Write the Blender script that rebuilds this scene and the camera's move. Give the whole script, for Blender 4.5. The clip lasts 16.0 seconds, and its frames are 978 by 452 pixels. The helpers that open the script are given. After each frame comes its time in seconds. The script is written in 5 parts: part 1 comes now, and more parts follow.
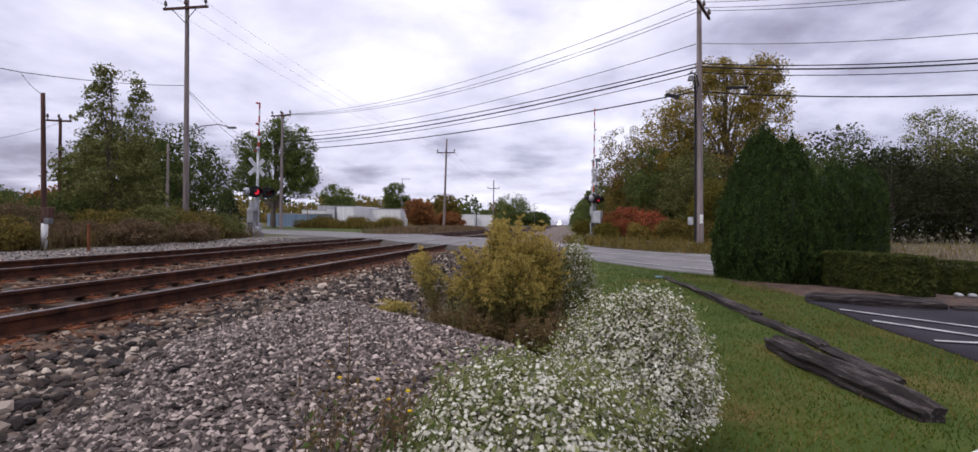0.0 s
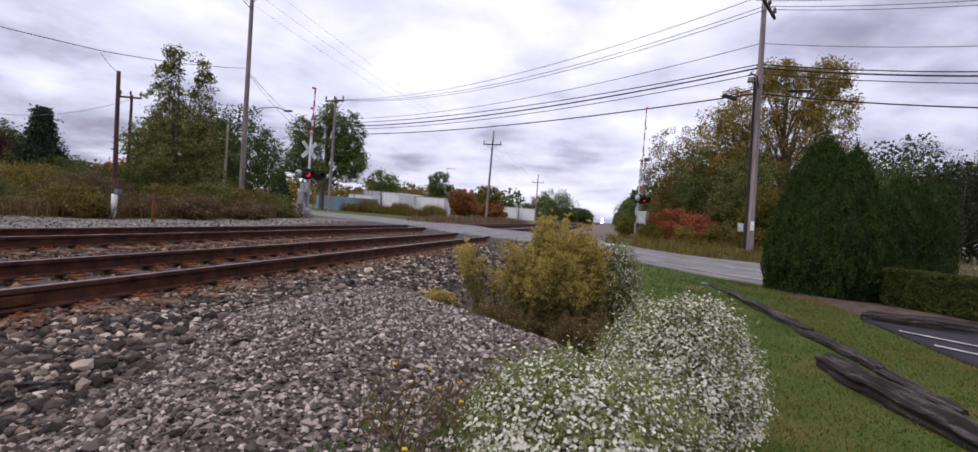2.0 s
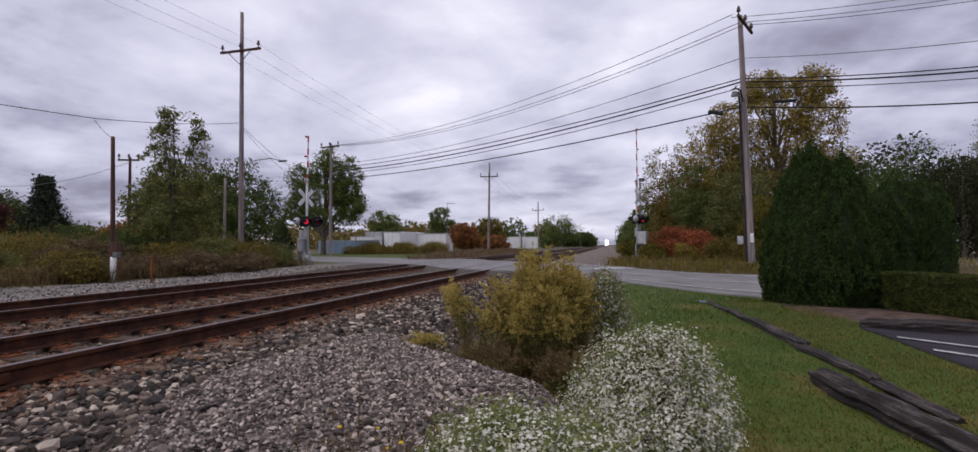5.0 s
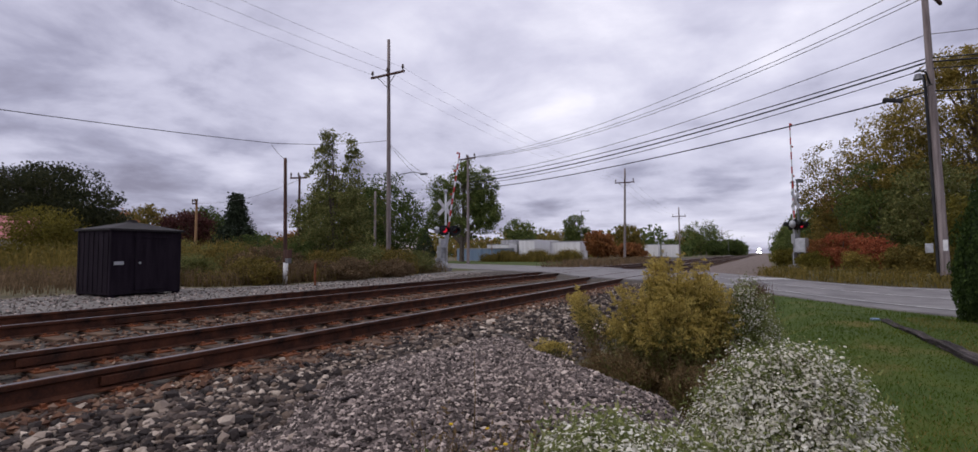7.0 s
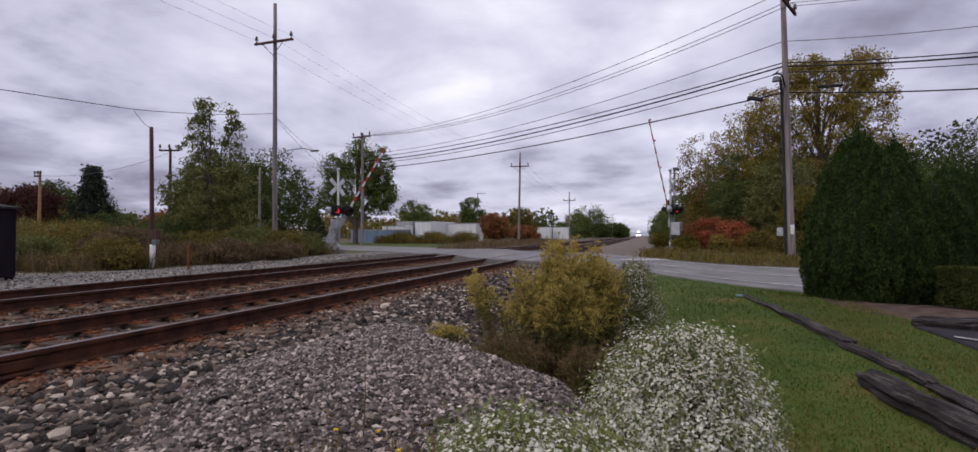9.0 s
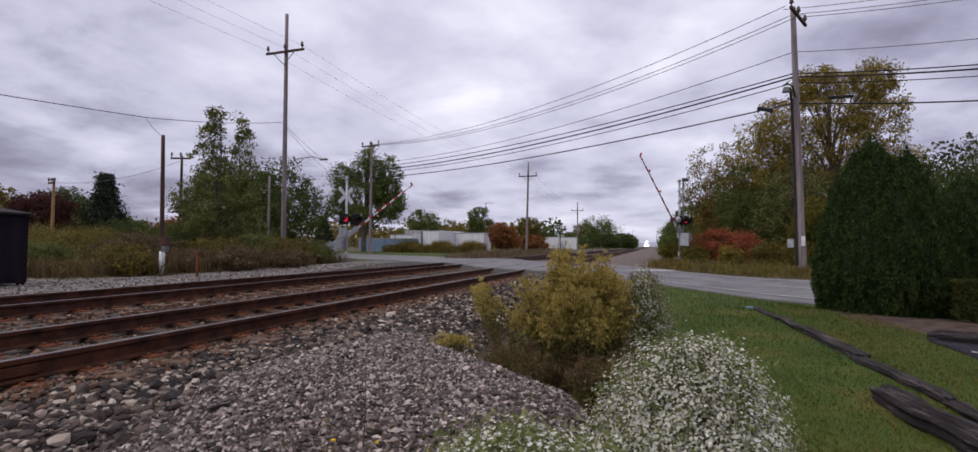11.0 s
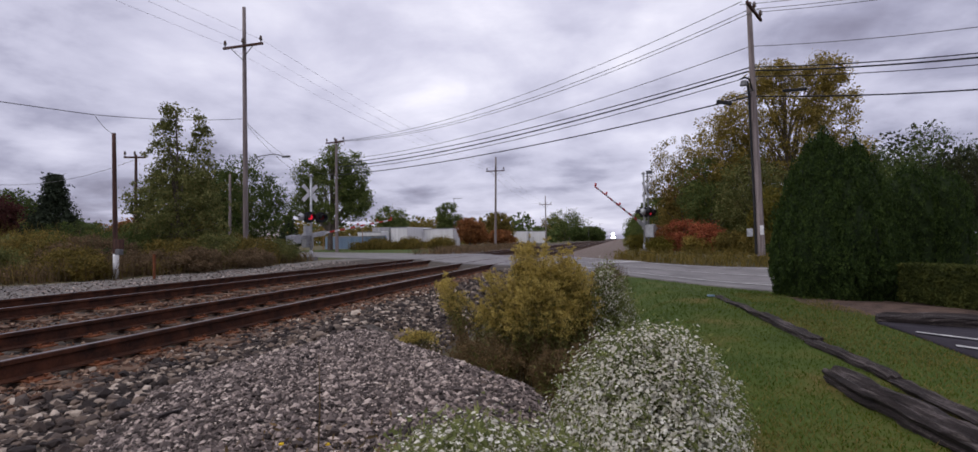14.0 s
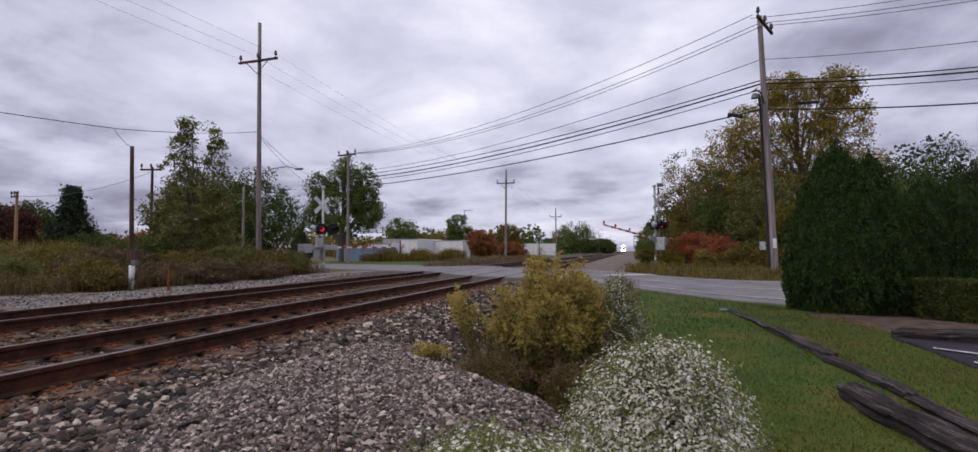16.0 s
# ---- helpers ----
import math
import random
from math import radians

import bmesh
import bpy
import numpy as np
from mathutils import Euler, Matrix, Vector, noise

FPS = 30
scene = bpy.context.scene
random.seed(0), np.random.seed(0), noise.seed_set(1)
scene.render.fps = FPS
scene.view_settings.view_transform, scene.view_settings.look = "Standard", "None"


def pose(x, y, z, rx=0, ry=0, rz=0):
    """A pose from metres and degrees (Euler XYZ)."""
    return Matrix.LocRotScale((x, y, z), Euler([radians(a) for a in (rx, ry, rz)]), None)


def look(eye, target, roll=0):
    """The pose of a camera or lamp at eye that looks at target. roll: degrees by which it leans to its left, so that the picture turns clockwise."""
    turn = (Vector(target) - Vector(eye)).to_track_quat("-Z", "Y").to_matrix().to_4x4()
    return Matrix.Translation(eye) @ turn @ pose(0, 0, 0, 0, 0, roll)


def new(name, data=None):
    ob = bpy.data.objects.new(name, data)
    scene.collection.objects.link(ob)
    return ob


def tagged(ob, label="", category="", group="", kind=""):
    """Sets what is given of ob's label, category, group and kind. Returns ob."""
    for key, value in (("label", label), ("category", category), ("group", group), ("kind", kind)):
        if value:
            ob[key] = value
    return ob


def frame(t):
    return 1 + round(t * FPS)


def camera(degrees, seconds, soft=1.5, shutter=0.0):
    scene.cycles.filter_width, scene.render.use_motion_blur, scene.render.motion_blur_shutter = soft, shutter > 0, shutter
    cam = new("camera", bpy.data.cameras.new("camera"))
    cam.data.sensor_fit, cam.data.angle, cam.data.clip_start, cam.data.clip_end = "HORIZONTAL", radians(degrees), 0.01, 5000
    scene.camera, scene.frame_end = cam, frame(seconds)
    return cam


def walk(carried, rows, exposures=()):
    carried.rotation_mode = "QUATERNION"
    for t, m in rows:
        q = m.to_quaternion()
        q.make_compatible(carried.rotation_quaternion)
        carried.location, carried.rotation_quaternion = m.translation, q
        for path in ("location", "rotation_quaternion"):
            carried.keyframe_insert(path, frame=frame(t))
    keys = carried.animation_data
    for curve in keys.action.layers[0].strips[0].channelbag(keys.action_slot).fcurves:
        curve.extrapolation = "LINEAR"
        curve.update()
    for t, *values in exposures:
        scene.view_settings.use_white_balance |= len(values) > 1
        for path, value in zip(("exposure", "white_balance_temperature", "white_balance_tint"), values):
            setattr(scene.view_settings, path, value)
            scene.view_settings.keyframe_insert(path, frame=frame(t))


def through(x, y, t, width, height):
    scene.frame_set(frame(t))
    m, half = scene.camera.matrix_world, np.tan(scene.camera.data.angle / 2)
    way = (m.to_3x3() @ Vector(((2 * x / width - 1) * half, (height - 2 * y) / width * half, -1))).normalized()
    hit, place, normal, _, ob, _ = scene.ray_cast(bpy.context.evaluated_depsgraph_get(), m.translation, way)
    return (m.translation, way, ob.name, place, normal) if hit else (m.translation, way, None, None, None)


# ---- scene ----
cam = camera(86.0, 16.0)
PATH = [
    (0, (4.351, 0.697, 0.791), (4.068, 2.677, 0.782), 0.9),
    (0.2, (4.349, 0.631, 0.793), (4.136, 2.617, 0.683), 3.1),
    (0.5, (4.285, 0.717, 0.737), (3.939, 2.673, 0.502), 9.2),
    (0.7, (4.270, 0.689, 0.755), (3.739, 2.607, 0.555), 14.3),
    (1, (4.299, 0.612, 0.765), (3.608, 2.483, 0.614), 13.0),
    (1.2, (4.283, 0.559, 0.781), (3.559, 2.416, 0.621), 13.8),
    (1.5, (4.322, 0.578, 0.766), (3.588, 2.428, 0.566), 12.8),
    (1.7, (4.306, 0.608, 0.786), (3.725, 2.516, 0.639), 11.3),
    (2, (4.298, 0.645, 0.814), (3.862, 2.596, 0.77), 4.2),
    (2.2, (4.271, 0.627, 0.799), (3.927, 2.598, 0.807), 1.3),
    (2.5, (4.285, 0.637, 0.865), (3.963, 2.611, 0.887), 0.1),
    (2.7, (4.264, 0.630, 0.875), (3.916, 2.597, 0.964), 0.6),
    (3, (4.267, 0.611, 0.877), (3.899, 2.575, 0.979), 0.8),
    (3.2, (4.268, 0.611, 0.877), (3.890, 2.573, 0.974), 0.8),
    (5.3, (4.580, 0.715, 0.896), (4.087, 2.656, 0.969), -0.9),
    (5.5, (4.586, 0.72, 0.896), (4.034, 2.641, 0.971), -0.4),
    (6, (4.544, 0.647, 0.894), (3.889, 2.534, 0.992), -0.5),
    (6.5, (4.601, 0.69, 0.891), (3.781, 2.511, 0.998), -1.0),
    (7, (4.665, 0.713, 0.89), (3.733, 2.48, 0.997), -0.2),
    (7.5, (4.683, 0.642, 0.891), (3.738, 2.399, 1.037), -3.3),
    (8, (4.627, 0.766, 0.865), (3.696, 2.535, 0.929), -1.6),
    (8.5, (4.591, 0.843, 0.873), (3.918, 2.726, 0.9), -0.8),
    (9, (4.572, 0.91, 0.888), (4.003, 2.827, 0.925), 0.0),
    (9.2, (4.572, 0.912, 0.888), (3.991, 2.824, 0.901), 0.6),
    (11.3, (4.577, 0.957, 0.878), (3.979, 2.865, 0.972), 0.5),
    (11.5, (4.577, 0.959, 0.878), (4.027, 2.879, 0.982), 0.9),
    (12, (4.6, 0.971, 0.879), (4.107, 2.906, 0.989), -0.0),
    (12.5, (4.615, 0.959, 0.879), (4.088, 2.886, 0.959), 0.6),
    (13, (4.594, 0.968, 0.872), (4.068, 2.897, 0.919), 0.7),
    (13.5, (4.607, 0.952, 0.879), (4.078, 2.878, 0.97), 0.8),
    (14, (4.628, 0.999, 0.872), (4.143, 2.939, 0.927), -0.8),
    (14.5, (4.634, 0.967, 0.889), (4.154, 2.907, 0.96), -0.3),
    (15, (4.639, 0.94, 0.883), (4.132, 2.873, 0.968), -0.2),
    (15.5, (4.657, 0.933, 0.89), (4.139, 2.862, 0.992), -0.5),
    (16, (4.621, 0.944, 0.887), (4.1, 2.872, 0.988), -0.6),
]
EXPOSURES = [(t, e, 6500, 10) for t, e in ((0, 0.37), (0.2, 0.24), (0.5, 0.56), (0.7, 0.62), (1.0, 0.50), (1.6, 0.50), (2.0, 0.42), (2.4, 0.24), (3.2, 0.04), (5.5, 0.02), (16, 0.02))]
walk(cam, [(t, look(eye, target, roll)) for t, eye, target, roll in PATH], EXPOSURES)

# ---- world and light ----
scene.view_settings.exposure = 0.0
world = bpy.data.worlds.new("overcast_sky")
scene.world = world
world.use_nodes = True
wn, wl = world.node_tree.nodes, world.node_tree.links
wn.clear()


def wnode(kind, **vals):
    n = wn.new(kind)
    for k, v in vals.items():
        n.inputs[k].default_value = v
    return n


SUN_EL, SUN_AZ = 42, 215
sky = wn.new("ShaderNodeTexSky")
sky.sky_type, sky.sun_disc = "NISHITA", False
sky.sun_elevation, sky.sun_rotation = radians(SUN_EL), radians(SUN_AZ)
coord = wn.new("ShaderNodeTexCoord")
sep = wn.new("ShaderNodeSeparateXYZ")
wl.new(coord.outputs["Generated"], sep.inputs[0])


def wmath(op, a, b=None, clamp=False):
    n = wn.new("ShaderNodeMath")
    n.operation, n.use_clamp = op, clamp
    for i, v in enumerate((a, b)):
        if v is None:
            continue
        if isinstance(v, (int, float)):
            n.inputs[i].default_value = v
        else:
            wl.new(v, n.inputs[i])
    return n.outputs[0]


up = wmath("MAXIMUM", sep.outputs["Z"], 0.0)
den = wmath("ADD", up, 0.2)
comb = wn.new("ShaderNodeCombineXYZ")
wl.new(wmath("DIVIDE", sep.outputs["X"], den), comb.inputs[0])
wl.new(wmath("DIVIDE", sep.outputs["Y"], den), comb.inputs[1])
comb.inputs[2].default_value = 3.7
big = wnode("ShaderNodeTexNoise", Scale=0.55, Detail=9.0, Roughness=0.5, Distortion=0.25)
wl.new(comb.outputs[0], big.inputs["Vector"])
small = wnode("ShaderNodeTexNoise", Scale=1.9, Detail=8.0, Roughness=0.55, Distortion=0.2)
wl.new(comb.outputs[0], small.inputs["Vector"])
mixed = wmath("ADD", wmath("MULTIPLY", big.outputs["Fac"], 0.42), wmath("MULTIPLY", small.outputs["Fac"], 0.58))
# the cover is thinner over the line of the tracks
thin = wn.new("ShaderNodeVectorMath")
thin.operation = "DOT_PRODUCT"
thin.inputs[1].default_value = (-0.08, 0.94, 0.33)
wl.new(coord.outputs["Generated"], thin.inputs[0])
mixed = wmath("ADD", mixed, wmath("SUBTRACT", wmath("MULTIPLY", wmath("POWER", wmath("MAXIMUM", thin.outputs["Value"], 0.0), 9.0), 0.09), 0.045))
# it thickens away to the side of the road
mixed = wmath("SUBTRACT", mixed, wmath("MULTIPLY", wmath("MAXIMUM", sep.outputs["X"], 0.0), 0.10))
# and the sky overhead is lighter than the sky low down
mixed = wmath("ADD", mixed, wmath("MULTIPLY", wmath("MULTIPLY", up, up), 0.37))
ramp = wn.new("ShaderNodeValToRGB")
wl.new(mixed, ramp.inputs[0])
els = ramp.color_ramp.elements
els[0].position, els[0].color = 0.34, (0.22, 0.21, 0.29, 1)
els[1].position, els[1].color = 0.64, (0.68, 0.67, 0.785, 1)
els.new(0.95).color = (1.25, 1.2, 1.25, 1)
for p, c in ((0.42, (0.325, 0.32, 0.43, 1)), (0.49, (0.472, 0.466, 0.59, 1)), (0.56, (0.565, 0.557, 0.685, 1))):
    e = els.new(p)
    e.color = c
blue = wn.new("ShaderNodeVectorMath")
blue.operation = "SCALE"
blue.inputs["Scale"].default_value = 0.1
wl.new(sky.outputs[0], blue.inputs[0])
cover = wn.new("ShaderNodeMix")
cover.data_type = "RGBA"
cover.inputs["Factor"].default_value = 0.95
wl.new(blue.outputs[0], cover.inputs["A"])
wl.new(ramp.outputs[0], cover.inputs["B"])
back = wnode("ShaderNodeBackground", Strength=1.22)
wl.new(cover.outputs["Result"], back.inputs[0])
wout = wn.new("ShaderNodeOutputWorld")
wl.new(back.outputs[0], wout.inputs[0])

sun = new("sun", bpy.data.lights.new("sun", "SUN"))
sun.data.energy, sun.data.angle, sun.data.color = 0.7, radians(25), (1.0, 0.96, 0.9)
sun.matrix_world = look((0, 0, 50), (0 - 50 * math.sin(radians(SUN_AZ)) / math.tan(radians(SUN_EL)), 0 - 50 * math.cos(radians(SUN_AZ)) / math.tan(radians(SUN_EL)), 0))


# ---- materials ----
def rgb(c):
    return (c[0], c[1], c[2], 1.0)


def material(name, a, b, scale=6.0, rough=0.8, metal=0.0, bump=0.2, fine=60.0, island=0.0, thirds=None, glow=None, stretch=None, spec=0.3):
    """Two tones mixed by coarse and fine noise; island: how far each loose piece varies between the tones (thirds: more tones)."""
    m = bpy.data.materials.new(name)
    m.use_nodes = True
    nt = m.node_tree
    ns, ls = nt.nodes, nt.links
    bs = ns["Principled BSDF"]
    tc = ns.new("ShaderNodeTexCoord")
    mp = ns.new("ShaderNodeMapping")
    if stretch:
        mp.inputs["Scale"].default_value = stretch
    ls.new(tc.outputs["Object"], mp.inputs[0])
    n1, n2 = ns.new("ShaderNodeTexNoise"), ns.new("ShaderNodeTexNoise")
    n1.inputs["Scale"].default_value, n1.inputs["Detail"].default_value = scale, 5.0
    n2.inputs["Scale"].default_value, n2.inputs["Detail"].default_value = fine, 3.0
    for n in (n1, n2):
        ls.new(mp.outputs[0], n.inputs["Vector"])
    add = ns.new("ShaderNodeMath")
    add.operation = "MULTIPLY_ADD"
    ls.new(n2.outputs["Fac"], add.inputs[0])
    add.inputs[1].default_value = 0.45
    ls.new(n1.outputs["Fac"], add.inputs[2])
    fac = add.outputs[0]
    mr = ns.new("ShaderNodeMapRange")
    mr.inputs["From Min"].default_value, mr.inputs["From Max"].default_value = 0.5, 0.95
    ls.new(fac, mr.inputs["Value"])
    fac = mr.outputs[0]
    if island:
        geo = ns.new("ShaderNodeNewGeometry")
        mx = ns.new("ShaderNodeMix")
        mx.inputs["Factor"].default_value = island
        ls.new(fac, mx.inputs["A"])
        ls.new(geo.outputs["Random Per Island"], mx.inputs["B"])
        fac = mx.outputs["Result"]
    rp = ns.new("ShaderNodeValToRGB")
    rp.color_ramp.elements[0].color, rp.color_ramp.elements[1].color = rgb(a), rgb(b)
    for p, c in thirds or ():
        rp.color_ramp.elements.new(p).color = rgb(c)
    ls.new(fac, rp.inputs[0])
    ls.new(rp.outputs[0], bs.inputs["Base Color"])
    bs.inputs["Roughness"].default_value, bs.inputs["Metallic"].default_value = rough, metal
    bs.inputs["Specular IOR Level"].default_value = spec
    if bump:
        bp = ns.new("ShaderNodeBump")
        bp.inputs["Strength"].default_value, bp.inputs["Distance"].default_value = bump, 0.02
        ls.new(add.outputs[0], bp.inputs["Height"])
        ls.new(bp.outputs[0], bs.inputs["Normal"])
    if glow:
        bs.inputs["Emission Color"].default_value, bs.inputs["Emission Strength"].default_value = rgb(glow[0]), glow[1]
    return m


def leafy(name, dark, light, mid=None, through=0.35, island=0.55, scale=1.5):
    m = material(name, dark, light, scale=scale, rough=0.75, bump=0, island=island, thirds=[(0.5, mid)] if mid else None, spec=0.15)
    ns, ls = m.node_tree.nodes, m.node_tree.links
    bs, out = ns["Principled BSDF"], ns["Material Output"]
    tr, mix = ns.new("ShaderNodeBsdfTranslucent"), ns.new("ShaderNodeMixShader")
    ls.new(bs.inputs["Base Color"].links[0].from_socket, tr.inputs[0])
    mix.inputs[0].default_value = through
    ls.new(bs.outputs[0], mix.inputs[1])
    ls.new(tr.outputs[0], mix.inputs[2])
    ls.new(mix.outputs[0], out.inputs[0])
    return m


M = {}
M["stone"] = material("ballast_stone", (0.014, 0.010, 0.009), (0.60, 0.51, 0.42), 9, 0.85, bump=0.4, island=0.95,
                      thirds=[(0.3, (0.036, 0.027, 0.024)), (0.55, (0.078, 0.059, 0.050)), (0.75, (0.16, 0.118, 0.09)), (0.9, (0.35, 0.285, 0.23))])
M["finestone"] = material("fine_gravel_stone", (0.024, 0.018, 0.016), (0.62, 0.52, 0.45), 9, 0.85, bump=0.3, island=0.95,
                          thirds=[(0.35, (0.09, 0.071, 0.065)), (0.65, (0.185, 0.148, 0.134)), (0.86, (0.37, 0.30, 0.265))])
M["ruststone"] = material("rust_stained_ballast", (0.024, 0.012, 0.008), (0.40, 0.29, 0.20), 9, 0.85, bump=0.4, island=0.85,
                          thirds=[(0.35, (0.085, 0.041, 0.025)), (0.6, (0.16, 0.078, 0.043)), (0.85, (0.23, 0.15, 0.105))])
M["gravel"] = material("gravel_bed", (0.022, 0.017, 0.014), (0.115, 0.096, 0.08), 14, 0.95, bump=0.9, fine=45)
M["far_ballast"] = material("brown_ballast_bed", (0.075, 0.056, 0.047), (0.22, 0.17, 0.145), 5, 0.95, bump=0.5, fine=25)
M["yard"] = material("grey_crushed_stone", (0.085, 0.078, 0.072), (0.24, 0.22, 0.20), 3, 0.95, bump=0.5, fine=30)
M["lawn"] = material("lawn_turf", (0.030, 0.052, 0.004), (0.135, 0.098, 0.026), 1.1, 0.95, bump=0.7, fine=38, thirds=[(0.55, (0.048, 0.076, 0.006)), (0.8, (0.075, 0.08, 0.012))])
M["rough_ground"] = material("weedy_soil", (0.05, 0.045, 0.022), (0.15, 0.125, 0.06), 0.8, 0.95, bump=0.7, fine=14)
M["mulch"] = material("bark_mulch", (0.035, 0.022, 0.018), (0.13, 0.085, 0.065), 5, 0.95, bump=0.8, fine=50)
M["asphalt"] = material("worn_asphalt", (0.125, 0.118, 0.122), (0.24, 0.227, 0.23), 1.2, 0.85, bump=0.25, fine=90)
M["lot"] = material("parking_asphalt", (0.022, 0.019, 0.025), (0.045, 0.04, 0.05), 1.5, 0.85, bump=0.3, fine=90, spec=0.15)
M["paint"] = material("road_paint", (0.24, 0.24, 0.24), (0.58, 0.57, 0.56), 6, 0.7, bump=0.1)
M["rust"] = material("rail_rust", (0.016, 0.007, 0.005), (0.105, 0.036, 0.016), 5, 0.75, 0.1, bump=0.4, fine=50)
M["railhead"] = material("worn_rail_steel", (0.09, 0.075, 0.075), (0.24, 0.22, 0.225), 8, 0.42, 0.75, bump=0.05, stretch=(1, 0.1, 1))
M["plate"] = material("rusty_plate", (0.085, 0.026, 0.012), (0.24, 0.085, 0.035), 7, 0.85, 0.1, bump=0.3)
M["tie"] = material("creosoted_tie", (0.03, 0.022, 0.018), (0.14, 0.085, 0.055), 4, 0.9, bump=0.5, stretch=(0.3, 3, 1))
M["pole"] = material("weathered_pole_wood", (0.13, 0.105, 0.105), (0.32, 0.27, 0.26), 3, 0.9, bump=0.3, stretch=(4, 4, 0.25))
M["poledark"] = material("dark_pole_wood", (0.035, 0.02, 0.018), (0.12, 0.06, 0.045), 3, 0.9, bump=0.3, stretch=(4, 4, 0.25))
M["poleorange"] = material("orange_pole_wood", (0.22, 0.12, 0.06), (0.42, 0.25, 0.13), 3, 0.9, bump=0.3, stretch=(4, 4, 0.25))
M["wire"] = material("black_wire", (0.012, 0.012, 0.014), (0.03, 0.03, 0.033), 2, 0.6, bump=0)
M["greywire"] = material("grey_wire", (0.12, 0.12, 0.13), (0.2, 0.2, 0.21), 2, 0.5, 0.4, bump=0)
M["hutmetal"] = material("black_painted_metal", (0.009, 0.006, 0.010), (0.021, 0.015, 0.022), 2.5, 0.7, 0.0, bump=0.08, stretch=(3, 3, 0.4), spec=0.08)
M["hutroof"] = material("dull_dark_roof_metal", (0.012, 0.010, 0.011), (0.032, 0.027, 0.029), 2, 0.75, 0.0, bump=0.1)
M["silver"] = material("silver_painted_steel", (0.33, 0.34, 0.36), (0.55, 0.56, 0.58), 6, 0.5, 0.4, bump=0.1)
M["white"] = material("white_paint", (0.55, 0.55, 0.56), (0.82, 0.82, 0.82), 4, 0.6, bump=0.1)
M["red"] = material("red_reflective_paint", (0.36, 0.03, 0.03), (0.55, 0.06, 0.05), 5, 0.5, bump=0.05)
M["black"] = material("black_paint", (0.01, 0.01, 0.011), (0.03, 0.03, 0.032), 5, 0.6, bump=0.05)
M["redlamp"] = material("lit_red_lens", (0.4, 0.01, 0.015), (0.5, 0.02, 0.02), 5, 0.3, bump=0, glow=((1.0, 0.03, 0.08), 0.45))
M["darklens"] = material("dark_red_lens", (0.09, 0.01, 0.012), (0.14, 0.02, 0.02), 5, 0.2, bump=0)
M["headlamp"] = material("lit_headlamp", (0.9, 0.9, 0.85), (1, 1, 0.95), 5, 0.3, bump=0, glow=((1.0, 0.95, 0.95), 60))
M["timber"] = material("weathered_timber", (0.012, 0.009, 0.009), (0.15, 0.125, 0.12), 3.5, 0.95, bump=1.0, fine=40, stretch=(9, 0.6, 9), thirds=[(0.55, (0.035, 0.027, 0.026))])
M["trunk"] = material("bark", (0.05, 0.04, 0.033), (0.17, 0.14, 0.12), 5, 0.95, bump=0.6, stretch=(3, 3, 0.6))
M["container"] = material("white_trailer_side", (0.66, 0.66, 0.67), (0.86, 0.86, 0.87), 0.6, 0.5, 0.1, bump=0.15, stretch=(6, 6, 0.2))
M["greybox"] = material("grey_trailer_side", (0.22, 0.22, 0.23), (0.4, 0.4, 0.41), 0.6, 0.5, 0.1, bump=0.15, stretch=(6, 6, 0.2))
M["bluewall"] = material("blue_grey_sheeting", (0.15, 0.22, 0.34), (0.24, 0.33, 0.46), 0.5, 0.6, bump=0.2, stretch=(6, 6, 0.2))
M["roofpink"] = material("faded_red_roof", (0.35, 0.12, 0.13), (0.5, 0.2, 0.2), 2, 0.7, bump=0.2)
M["siding"] = material("pale_siding", (0.45, 0.40, 0.36), (0.62, 0.57, 0.52), 2, 0.8, bump=0.1)
M["brownsiding"] = material("tan_siding", (0.26, 0.18, 0.12), (0.42, 0.31, 0.22), 2, 0.8, bump=0.1)
M["glass"] = material("dark_window_glass", (0.02, 0.022, 0.025), (0.05, 0.055, 0.06), 2, 0.08, bump=0, spec=0.6)
M["porcelain"] = material("brown_porcelain", (0.05, 0.03, 0.025), (0.11, 0.07, 0.05), 5, 0.25, bump=0)
M["loco"] = material("dark_locomotive_paint", (0.015, 0.015, 0.018), (0.04, 0.04, 0.045), 3, 0.5, bump=0.05)

M["l_dark"] = leafy("dark_green_leaves", (0.024, 0.042, 0.014), (0.15, 0.18, 0.052), (0.07, 0.098, 0.027))
M["l_deep"] = leafy("very_dark_oak_leaves", (0.014, 0.020, 0.010), (0.075, 0.075, 0.03), (0.034, 0.04, 0.017))
M["l_maple"] = leafy("maple_leaves", (0.036, 0.062, 0.02), (0.25, 0.26, 0.08), (0.11, 0.145, 0.042))
M["l_cotton"] = leafy("cottonwood_leaves", (0.05, 0.06, 0.02), (0.34, 0.31, 0.12), (0.15, 0.16, 0.052))
M["l_olive"] = leafy("olive_autumn_leaves", (0.06, 0.05, 0.016), (0.36, 0.25, 0.065), (0.17, 0.135, 0.035))
M["l_gold"] = leafy("golden_leaves", (0.10, 0.08, 0.02), (0.50, 0.36, 0.085), (0.26, 0.20, 0.05))
